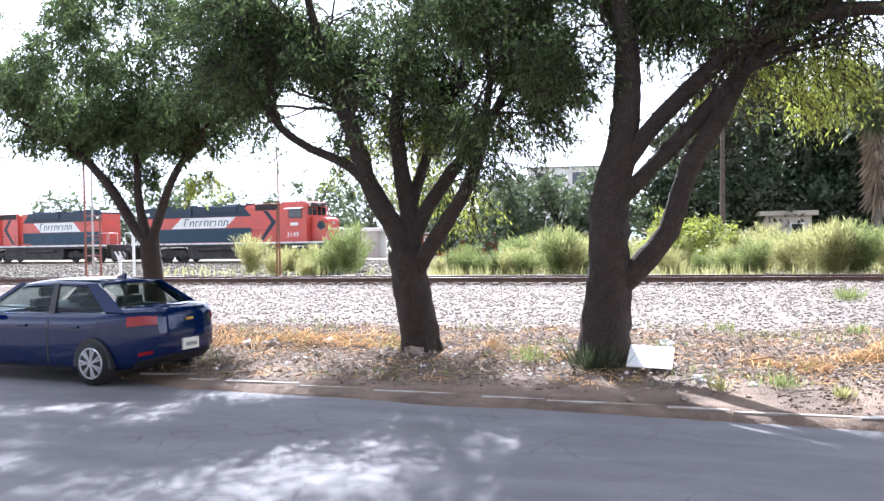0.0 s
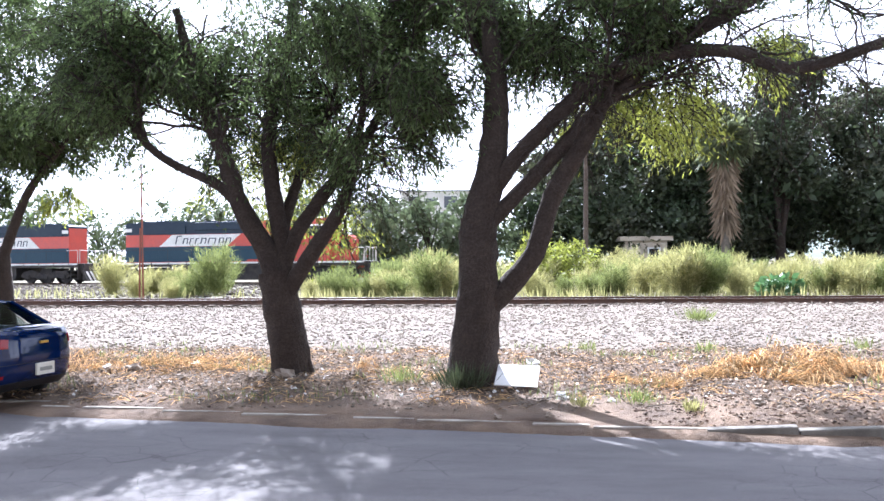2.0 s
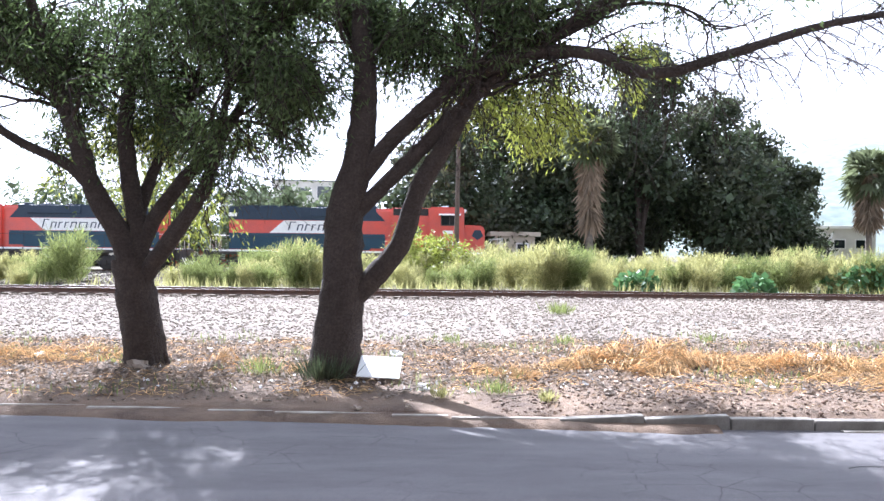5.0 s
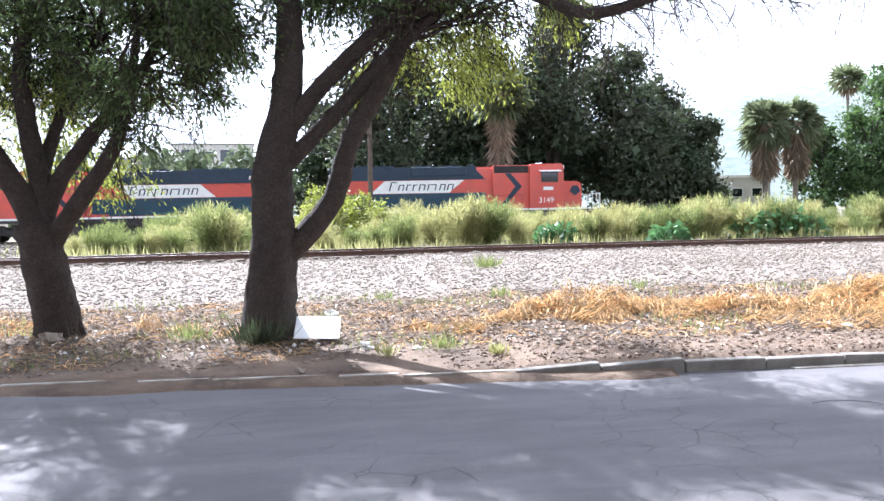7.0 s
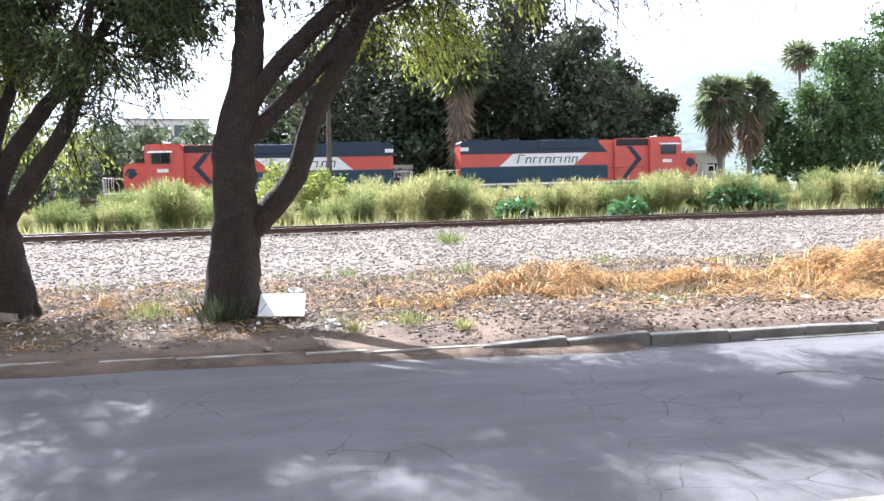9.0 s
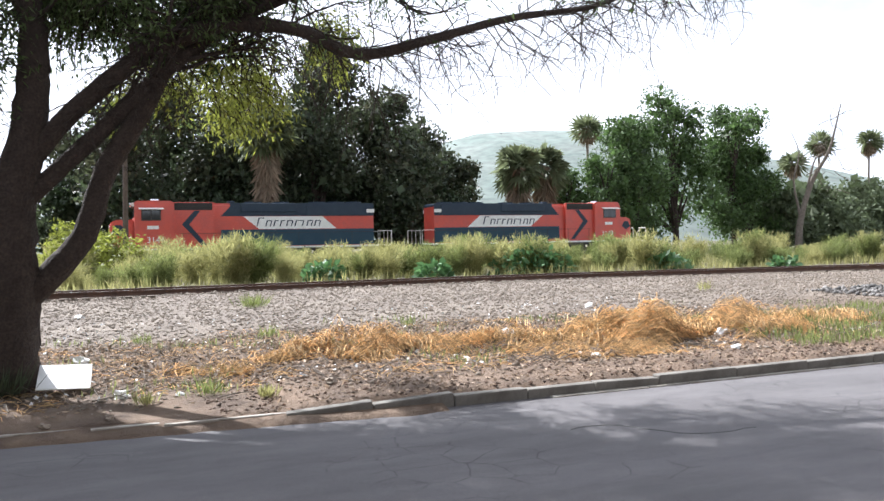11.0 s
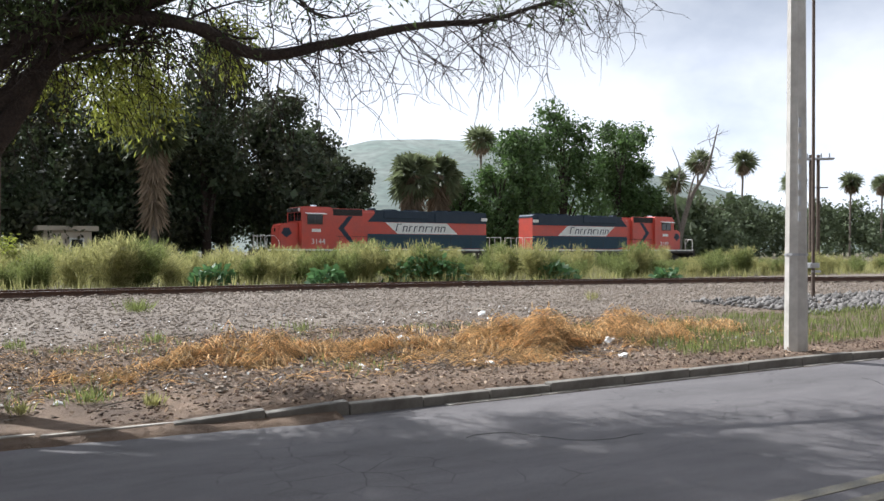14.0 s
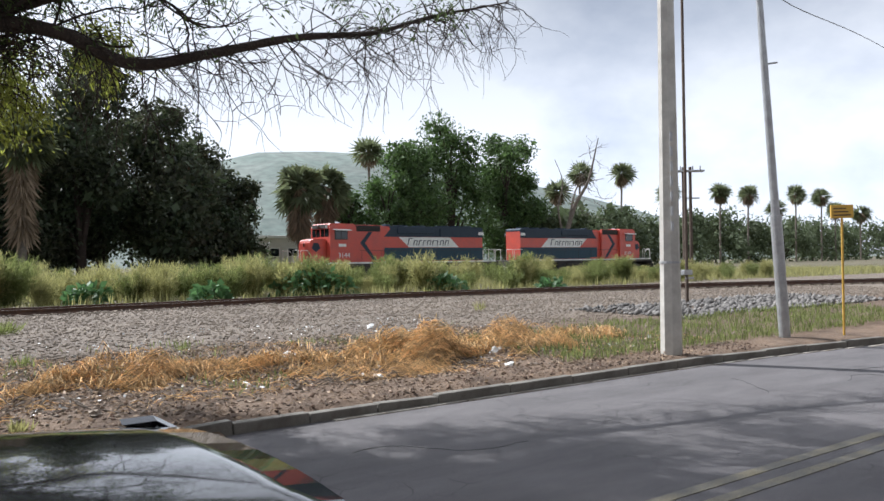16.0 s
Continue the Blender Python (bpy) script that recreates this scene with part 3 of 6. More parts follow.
for i in range(len(dx) - 1):
    for j in range(5):
        df.append((6 * i + j, 6 * i + 6 + j, 6 * i + 7 + j, 6 * i + 1 + j))
tagged(raw("dirt_spill", dv, [f[::-1] for f in df], ground_mat, smooth=True), "dirt washed over the edge of the road", "ground", kind="structure")

# cracks and a tar patch on the road
rng = np.random.default_rng(11)
cracks = Tubes()
for cx, cy, ln, ang in [(10.5, 6.9, 1.4, 0.25), (12.3, 6.7, 1.2, 0.2), (13.5, 7.2, 1.6, 0.15), (4.5, 7.6, 2.0, 0.05)]:
    p = [(cx, cy, 0.028)]
    for _ in range(14):
        ang += rng.normal() * 0.35
        p.append((p[-1][0] + ln / 14 * math.cos(ang), p[-1][1] + ln / 14 * math.sin(ang), 0.028))
    cracks.add(p, 0.003, 0.002, 4)
tagged(cracks.mesh("road_cracks", M["trim"]), "dark tar-filled cracks in the asphalt", "crack", kind="stuff")


# ---- railway ----
def far_path(s):
    """The far track's middle at distance s along it: straight, and bending away to one side."""
    return (s, FAR_TRACK + (0.0022 * (s + 8) ** 2 if s < -8 else 0.0))


def rail_bm(points, gauge_off, z):
    """One rail's foot, web and head along points."""
    prof = [(-0.07, 0), (0.07, 0), (0.07, 0.02), (0.012, 0.045), (0.012, 0.12), (0.036, 0.13), (0.036, 0.17), (-0.036, 0.17), (-0.036, 0.13), (-0.012, 0.12), (-0.012, 0.045), (-0.07, 0.02)]
    v, f = [], []
    for x, y in points:
        v += [(x, y + gauge_off + a, z + b) for a, b in prof]
    n = len(prof)
    for i in range(len(points) - 1):
        for j in range(n):
            k = (j + 1) % n
            f.append((i * n + j, (i + 1) * n + j, (i + 1) * n + k, i * n + k))
    return v, f


def track(name, path, z, label, sleepers):
    t = thing(name, label, "railway track", kind="structure")
    for s in (-0.75, 0.75):
        v, f = rail_bm(path, s, z)
        r = raw("rail", v, f, M["steel_rust"], t)
        head = raw("rail_head", [(x, y + s + d, z + 0.173) for x, y in path for d in (-0.03, 0.03)],
                   [(2 * i, 2 * i + 2, 2 * i + 3, 2 * i + 1) for i in range(len(path) - 1)], M["steel_head"], r, "polished rail head")
    me = bpy.data.meshes.new("sleeper")
    b = boxed(-0.11, 0.11, -1.25, 1.25, -0.14, 0.0, 0.012)
    b.to_mesh(me)
    b.free()
    me.materials.append(M["sleeper"])
    for x, y in sleepers:
        o = new("sleeper", me)
        o.parent = t
        o.matrix_basis = pose(x, y, z + 0.005, 0, 0, random.uniform(-2, 2))
    return t


def near_y(x):
    """The near track drifts towards the road further along."""
    return NEAR_TRACK - (0.006 * (x - 12) ** 2 if 12 < x < 50 else 0 if x <= 12 else 8.66 + 0.456 * (x - 50))


near_path = [(x, near_y(x)) for x in np.concatenate([np.linspace(-250, -30, 12), np.arange(-28, 60, 2.0), np.linspace(60, 300, 20)])]
track("near_track", near_path, 0.355, "rusty railway track on pale ballast", [(x, near_y(x)) for x in np.arange(-40, 60, 0.62)])
far_pts = [far_path(s) for s in np.concatenate([np.linspace(-160, -10, 30), np.linspace(-8, 300, 25)])]
track("far_track", far_pts, 0.13, "railway track behind tall weeds", [far_path(s) for s in np.arange(-60, 30, 0.65)])


# ---- locomotives ----
def wheelset(x, parent):
    b = bmesh.new()
    for s in (-1, 1):
        cyl(b, (x, s * 0.68, 0.52), (x, s * 0.80, 0.52), 0.51, sides=24)
        cyl(b, (x, s * 0.66, 0.52), (x, s * 0.68, 0.52), 0.55, sides=24)
    cyl(b, (x, -0.7, 0.52), (x, 0.7, 0.52), 0.09, sides=10)
    w = part("wheel", b, M["black"], parent)
    for s in (-1, 1):
        part("axle_box", boxed(x - 0.2, x + 0.2, min(s * 0.98, s * 1.16), max(s * 0.98, s * 1.16), 0.36, 0.70, 0.03), M["black"], w)


def bogie(cx, loco):
    b = bmesh.new()
    for s in (-1, 1):
        y0, y1 = sorted((s * 0.92, s * 1.08))
        # Side frames reach lower than needed, filling in for shade under the locomotive.
        prism([(cx - 2.3, 0.62), (cx - 2.0, 0.92), (cx - 0.9, 0.98), (cx - 0.6, 0.78), (cx + 0.6, 0.78), (cx + 0.9, 0.98), (cx + 2.0, 0.92), (cx + 2.3, 0.62), (cx + 2.1, 0.40), (cx + 1.1, 0.46), (cx + 0.5, 0.34), (cx - 0.5, 0.34), (cx - 1.1, 0.46), (cx - 2.1, 0.40)], y0, y1, b)
    box(b, cx - 0.5, cx + 0.5, -0.9, 0.9, 0.7, 1.15)
    t = part("bogie", b, M["black"], loco, "black three-axle bogie")
    for d in (-1.68, 0.0, 1.68):
        wheelset(cx + d, t)
    for d in (-0.85, 0.85):
        for s in (-1, 1):
            sp = bmesh.new()
            for k in range(5):
                cyl(sp, (cx + d, s * 1.02, 0.66 + k * 0.07), (cx + d, s * 1.02, 0.70 + k * 0.07), 0.11, sides=10)
            part("spring", sp, M["black"], t)


def handrail(loco, pts, r=0.022, material="rail_paint", label="white handrail"):
    b = bmesh.new()
    for p, q in zip(pts, pts[1:]):
        cyl(b, p, q, r, sides=6)
    return part("handrail", b, M[material], loco, label)


def numerals(text, size, m, material, parent, name="number"):
    """Raised characters as a mesh."""
    cu = bpy.data.curves.new(name, "FONT")
    cu.body, cu.size, cu.extrude, cu.align_x, cu.align_y = text, size, 0.004, "CENTER", "CENTER"
    tmp = bpy.data.objects.new("tmp", cu)
    scene.collection.objects.link(tmp)
    me = bpy.data.meshes.new_from_object(tmp.evaluated_get(bpy.context.evaluated_depsgraph_get()))
    bpy.data.objects.remove(tmp)
    me.materials.clear()
    me.materials.append(material)
    ob = new(name, me)
    ob.parent = parent
    ob.matrix_basis = m
    return ob


def locomotive(number, label):
    """Six-axle hood diesel; x points to its nose, z = 0 on the rail."""
    loco = thing("locomotive", label, "locomotive", "coupled pair of locomotives")
    # underframe
    f = boxed(-10.0, 10.0, -1.48, 1.48, 1.20, 1.52, 0.02)
    box(f, -10.35, -10.0, -1.3, 1.3, 0.75, 1.5, 0.03)
    box(f, 10.0, 10.35, -1.3, 1.3, 0.75, 1.5, 0.03)
    part("underframe", f, M["black"], loco, "black underframe")
    for s in (-1, 1):
        y0, y1 = sorted((s * 1.48, s * 1.50))
        part("sill_stripe", boxed(-9.9, 9.9, y0, y1, 1.40, 1.525), M["loco_white"], loco, "white stripe along the walkway edge")
        for k in range(14):
            x = -9.2 + k * 1.4
            part("stripe_gap", boxed(x, x + 0.06, *sorted((s * 1.50, s * 1.506)), 1.395, 1.53), M["black"], loco)
    # Tank drawn out lengthwise, so its black shape stands in for shaded gaps.
    tank = prism([(-4.1, 1.2), (4.1, 1.2), (4.1, 0.5), (3.8, 0.22), (-3.8, 0.22), (-4.1, 0.5)], -1.35, 1.35)
    part("fuel_tank", tank, M["black"], loco, "black fuel tank")
    for s in (-1, 1):
        part("air_reservoir", cyl(bmesh.new(), (-3.0, s * 1.36, 1.0), (1.0, s * 1.36, 1.0), 0.17, sides=14), M["black"], loco)
    bogie(-6.6, loco)
    bogie(6.6, loco)
    for e in (-1, 1):
        c = boxed(min(e * 10.3, e * 10.9), max(e * 10.3, e * 10.9), -0.14, 0.14, 0.75, 1.05, 0.04)
        box(c, min(e * 10.75, e * 11.05), max(e * 10.75, e * 11.05), -0.2, 0.2, 0.68, 1.1, 0.05)
        part("coupler", c, M["black"], loco)
        pl = prism([(e * 10.36, 0.2), (e * 10.36, 0.95), (e * 10.42, 0.95), (e * 10.75, 0.2)], -1.4, 1.4)
        plow = part("pilot", pl, M["black"], loco, "black pilot with white diagonal stripes")
        for k in range(6):
            y = -1.25 + k * 0.45
            sb = bmesh.new()
            vs = [sb.verts.new(p) for p in ((e * 10.44, y, 0.9), (e * 10.44, y + 0.2, 0.9), (e * 10.76, y + 0.05, 0.22), (e * 10.76, y - 0.15, 0.22))]
            sb.faces.new(vs if e > 0 else vs[::-1])
            r = bmesh.ops.extrude_face_region(sb, geom=list(sb.faces))
            bmesh.ops.translate(sb, verts=[v for v in r["geom"] if isinstance(v, bmesh.types.BMVert)], vec=(e * 0.015, 0, 0.01))
            part("pilot_stripe", sb, M["loco_white"], plow)
        for s in (-1, 1):
            st = bmesh.new()
            for k in range(4):
                box(st, min(e * 9.35, e * 9.95), max(e * 9.35, e * 9.95), min(s * 1.15, s * 1.5), max(s * 1.15, s * 1.5), 0.35 + k * 0.29, 0.39 + k * 0.29)
            for xx in (9.33, 9.95):
                box(st, e * xx - 0.02, e * xx + 0.02, min(s * 1.15, s * 1.5), max(s * 1.15, s * 1.5), 0.3, 1.5)
            part("step", st, M["black"], loco)
    # long hood
    hood = prism([(-8.75, 1.52), (-8.75, 4.35), (-8.6, 4.45), (2.4, 4.45), (2.4, 1.52)], -0.98, 0.98)
    bmesh.ops.bevel(hood, geom=[e for e in hood.edges if abs(e.verts[0].co.z - e.verts[1].co.z) < 0.01 and e.verts[0].co.z > 4.3 and abs(e.verts[0].co.y - e.verts[1].co.y) < 0.01], offset=0.18, segments=3, affect="EDGES")
    part("long_hood", hood, M["red"], loco, "red hood with dark upper and lower bands")
    roof = prism([(-8.77, 4.22), (-8.77, 4.36), (-8.6, 4.475), (1.3, 4.475), (1.3, 4.22)], -0.996, 0.996)
    part("hood_roof", roof, M["navy"], loco, "dark hood roof")
    rad = prism([(-8.2, 3.6), (-8.2, 4.3), (-3.9, 4.3), (-3.9, 3.6)], -1.08, 1.08)
    part("radiator", rad, M["navy"], loco, "dark radiator section")
    for x in (-7.5, -6.2, -4.9):
        part("roof_fan", cyl(bmesh.new(), (x, 0, 4.44), (x, 0, 4.60), 0.62, sides=24), M["navy"], loco)
    dyn = boxed(-3.2, 0.6, -1.06, 1.06, 3.85, 4.46, 0.06)
    part("dynamic_brake_housing", dyn, M["navy"], loco)
    for x in (-2.3, -0.4):
        part("roof_fan", cyl(bmesh.new(), (x, 0, 4.44), (x, 0, 4.58), 0.6, sides=24), M["navy"], loco)
    part("exhaust_stack", boxed(0.9, 1.3, -0.3, 0.3, 4.45, 4.65, 0.02), M["navy"], loco)
    for s in (-1, 1):
        def plate(name, pts, material, depth, label=""):
            a, c = sorted((s * 0.975, s * (0.98 + depth)))
            return part(name, prism(pts, a, c), material, loco, label)
        plate("upper_band", [(-8.75, 3.58), (-8.75, 4.30), (1.25, 4.30), (1.95, 3.58)], M["navy"], 0.008, "dark navy upper band")
        plate("lower_band", [(-8.75, 1.56), (-8.75, 2.68), (1.95, 2.68), (0.85, 1.56)], M["teal"], 0.008, "dark teal lower band")
        panel = plate("white_panel", [(-6.0, 2.70), (-0.6, 2.70), (0.45, 3.56), (-5.0, 3.56)], M["loco_white"], 0.010, "white slanted panel with dark lettering shapes")
        # lettering as plain slanted bars
        x = -4.75

        def along(pts):
            return pts if s < 0 else [(-5.15 - px, pz) for px, pz in pts]
        for w, h in ((0.5, 0.60), (0.44, 0.42), (0.34, 0.42), (0.34, 0.42), (0.48, 0.42), (0.74, 0.42), (0.44, 0.42), (0.46, 0.42)):
            a, c = sorted((s * 0.985, s * 1.0))
            lt = prism(along([(x, 2.88), (x + 0.09, 2.88), (x + 0.09 + h * 0.28, 2.88 + h), (x + h * 0.28, 2.88 + h)]), a, c)
            prism(along([(x + h * 0.24, 2.83 + h), (x + h * 0.28, 2.88 + h), (x + w * 0.78 + h * 0.28, 2.88 + h), (x + w * 0.78 + h * 0.24, 2.81 + h)]), a, c, lt)
            prism(along([(x + w * 0.70, 2.88), (x + w * 0.70 + 0.08, 2.88), (x + w * 0.70 + 0.08 + h * 0.26, 2.84 + h), (x + w * 0.70 + h * 0.26, 2.84 + h)]), a, c, lt) if w > 0.36 and h < 0.5 else None
            part("lettering_bar", lt, M["navy"], panel, "dark lettering shape")
            x += w + 0.1
        # chevron and grille
        a, c = sorted((s * 1.0, s * 1.24))
        hb = boxed(2.4, 5.0, a, c, 1.52, 4.50, 0.02)
        ch = [(3.25, 3.95), (3.65, 3.95), (4.45, 3.05), (3.2, 1.65), (2.85, 1.65), (3.98, 3.05)]
        b0, b1 = sorted((s * 1.24, s * 1.248))
        part("chevron", prism(ch, b0, b1), M["navy"], loco, "dark arrow stripe")
        gr = part("filter_grille", boxed(2.5, 4.9, b0, b1, 3.98, 4.46), M["grille"], loco, "dark inlet grille")
        for k in range(5):
            g0, g1 = sorted((s * 1.248, s * 1.262))
            part("grille_slat", boxed(2.52, 4.88, g0, g1, 4.02 + k * 0.09, 4.05 + k * 0.09), M["black"], gr)
        part("blower_housing", hb, M["red"], loco)
        for k in range(9):
            x = -8.3 + k * 1.15
            d0, d1 = sorted((s * 0.988, s * 1.002))
            if not -6.1 < x < 0.6:
                part("hood_door", boxed(x, x + 1.05, d0, d1, 1.7, 2.6, 0.005), M["teal"], loco)
        # railing
        pts = [(-9.9, s * 1.42, 1.5), (-9.9, s * 1.42, 2.5), (-8.9, s * 1.42, 2.5)]
        handrail(loco, pts)
        handrail(loco, [(-8.9, s * 1.42, 2.45), (4.6, s * 1.42, 2.45)], 0.013, "black", "thin dark side railing")
        for k in range(8):
            x = -8.9 + k * 1.9
            handrail(loco, [(x, s * 1.42, 1.5), (x, s * 1.42, 2.45)], 0.013, "black", "thin dark railing stanchion")
        handrail(loco, [(9.9, s * 1.42, 1.5), (9.9, s * 1.42, 2.45), (9.3, s * 1.42, 2.45), (9.0, s * 1.42, 2.0), (9.0, s * 1.42, 1.5)])
    # cab
    cab = prism([(4.95, 1.52), (4.95, 4.45), (5.15, 4.58), (7.2, 4.58), (7.35, 4.45), (7.35, 1.52)], -1.50, 1.50)
    bmesh.ops.bevel(cab, geom=[e for e in cab.edges if e.verts[0].co.z > 4.4 and e.verts[1].co.z > 4.4 and abs(e.verts[0].co.y - e.verts[1].co.y) < 0.01], offset=0.12, segments=2, affect="EDGES")
    part("cab", cab, M["red"], loco, "red cab")
    for s in (-1, 1):
        a, c = sorted((s * 1.49, s * 1.515))
        fr = part("side_window", boxed(5.75, 6.95, a, c, 3.30, 4.02, 0.02), M["black"], loco, "dark cab side window")
        a, c = sorted((s * 1.51, s * 1.525))
        part("pane", boxed(5.82, 6.33, a, c, 3.37, 3.95), M["dark_glass"], fr)
        part("pane", boxed(6.38, 6.88, a, c, 3.37, 3.95), M["dark_glass"], fr)
        a, c = sorted((s * 1.49, s * 1.95))
        sh = bmesh.new()
        prism([(5.6, 4.10), (7.1, 4.10), (7.1, 4.14), (5.6, 4.14)], a, c, sh)
        for v in sh.verts:
            if abs(v.co.y) > 1.8:
                v.co.z -= 0.10
        part("sunshade", sh, M["loco_white"], loco, "pale sunshade over the cab window")
        n = numerals(number, 0.55, Matrix.Translation((6.1, s * 1.506, 2.05)) @ Euler((radians(90), 0, 0 if s < 0 else radians(180))).to_matrix().to_4x4(), M["loco_white"], loco)
        n["label"] = "white painted road number"
        mk = boxed(5.9, 6.6, *sorted((s * 1.50, s * 1.506)), 2.75, 2.98)
        part("small_lettering", mk, M["loco_white"], loco, "faded pale lettering bar")
    for y in (-1.0, -0.35, 0.35, 1.0):
        part("windscreen", boxed(7.34, 7.37, y - 0.28, y + 0.28, 3.55, 4.15, 0.005), M["dark_glass"], loco)
    nb = part("number_board", boxed(7.2, 7.5, -1.1, 1.1, 4.2, 4.5, 0.03), M["black"], loco)
    for s in (-1, 1):
        part("board_face", boxed(7.15, 7.5, *sorted((s * 1.1, s * 1.12)), 4.23, 4.47), M["loco_white"], nb)
        part("rear_number_board", boxed(-8.78, -8.2, *sorted((s * 1.085, s * 1.10)), 3.8, 4.05), M["loco_white"], loco)
    part("headlight", cyl(bmesh.new(), (7.5, 0, 4.36), (7.58, 0, 4.36), 0.12, sides=12), M["chrome"], loco)
    # short hood
    nose = prism([(7.35, 1.52), (7.35, 3.40), (8.55, 3.36), (8.8, 3.15), (8.8, 1.52)], -0.95, 0.95)
    bmesh.ops.bevel(nose, geom=list(nose.edges), offset=0.08, segments=2, affect="EDGES")
    part("nose", nose, M["red"], loco, "red short nose")
    for s in (-1, 1):
        part("nose_emblem", prism([(7.9, 2.65), (8.1, 3.05), (8.5, 3.05), (8.7, 2.65), (8.3, 2.35)], *sorted((s * 0.945, s * 0.96))), M["navy"], loco, "dark emblem shape")
    part("nose_light", cyl(bmesh.new(), (8.79, 0, 2.9), (8.85, 0, 2.9), 0.14, sides=12), M["chrome"], loco)
    handrail(loco, [(10.0, -1.3, 1.5), (10.0, -1.3, 2.5), (10.0, -0.4, 2.5), (10.0, -0.4, 1.5)])
    handrail(loco, [(10.0, 1.3, 1.5), (10.0, 1.3, 2.5), (10.0, 0.4, 2.5), (10.0, 0.4, 1.5)])
    handrail(loco, [(-10.0, -1.3, 1.5), (-10.0, -1.3, 2.5), (-10.0, -0.4, 2.5), (-10.0, -0.4, 1.5)])
    handrail(loco, [(-10.0, 1.3, 1.5), (-10.0, 1.3, 2.5), (-10.0, 0.4, 2.5), (-10.0, 0.4, 1.5)])
    part("horn", cyl(bmesh.new(), (5.8, 0.4, 4.68), (6.3, 0.4, 4.68), 0.05, 0.10, sides=10), M["chrome"], loco)
    return loco


loco_lead = locomotive("3149", "red, teal and white diesel locomotive leading, nose forward")
loco_trail = locomotive("3144", "red, teal and white diesel locomotive trailing, nose backward")


# ---- near trees ----
def grow(tubes, twigs, start, direction, length, radius, depth, rng, leaf_pos, leaf_dir, lift=0.25, per=26):
    """A branch that wanders, forks and ends in leafy twigs."""
    n = 7
    p, d = np.array(start, float), np.array(direction, float)
    d /= np.linalg.norm(d)
    pts = [p.copy()]
    for i in range(n):
        d = d + rng.normal(size=3) * 0.20 + np.array((0, 0, lift * 0.12))
        d /= np.linalg.norm(d)
        p = p + d * length / n
        pts.append(p.copy())
    tubes.add(pts, radius, radius * 0.45, 6 if radius > 0.02 else 4)
    if depth == 0:
        a = rng.uniform(0, 1, per)
        k = np.minimum((a * n).astype(int), n - 1)
        P = np.array(pts)
        q = P[k] + (P[k + 1] - P[k]) * (a * n - k)[:, None] + rng.normal(size=(per, 3)) * 0.07
        leaf_pos.append(q)
        leaf_dir.append(np.tile(d, (per, 1)) + rng.normal(size=(per, 3)) * 0.8)
        return
    for _ in range(4 if depth > 1 else 5):
        i = rng.integers(2, n + 1)
        dd = d + rng.normal(size=3) * 0.75
        grow(tubes, twigs, pts[i], dd, length * rng.uniform(0.45, 0.75), radius * 0.5, depth - 1, rng, leaf_pos, leaf_dir, lift, per)


def crown_twigs(tubes, centre, radii, count, rng, leaf_pos, leaf_dir, per=30, hang=0.5, hollow=0.35):
    """Leafy sprays through an egg-shaped volume, thinner within, with gaps."""
    c, r = np.array(centre), np.array(radii)
    k = 0
    while k < count:
        u = rng.normal(size=3)
        u /= np.linalg.norm(u)
        q = c + u * r * rng.uniform(hollow, 1.0) ** 0.6
        if noise.noise(Vector(q * 0.85)) < (0.03 if q[2] < 6.2 else 0.15):
            k += 0.3
            continue
        d = u + rng.normal(size=3) * 0.5 + np.array((0, 0, -hang))
        d /= np.linalg.norm(d)
        L = rng.uniform(0.4, 0.9)
        pts = [q - d * L * 0.5 - np.array((0, 0, 0.1)), q, q + d * L * 0.5 - np.array((0, 0, 0.12))]
        tubes.add(pts, 0.012, 0.004, 3)
        a = rng.uniform(-0.6, 0.6, (per, 1))
        leaf_pos.append(q + d * a * L + rng.normal(size=(per, 3)) * 0.09)
        leaf_dir.append(np.tile(d, (per, 1)) + rng.normal(size=(per, 3)) * 0.8)
        k += 1


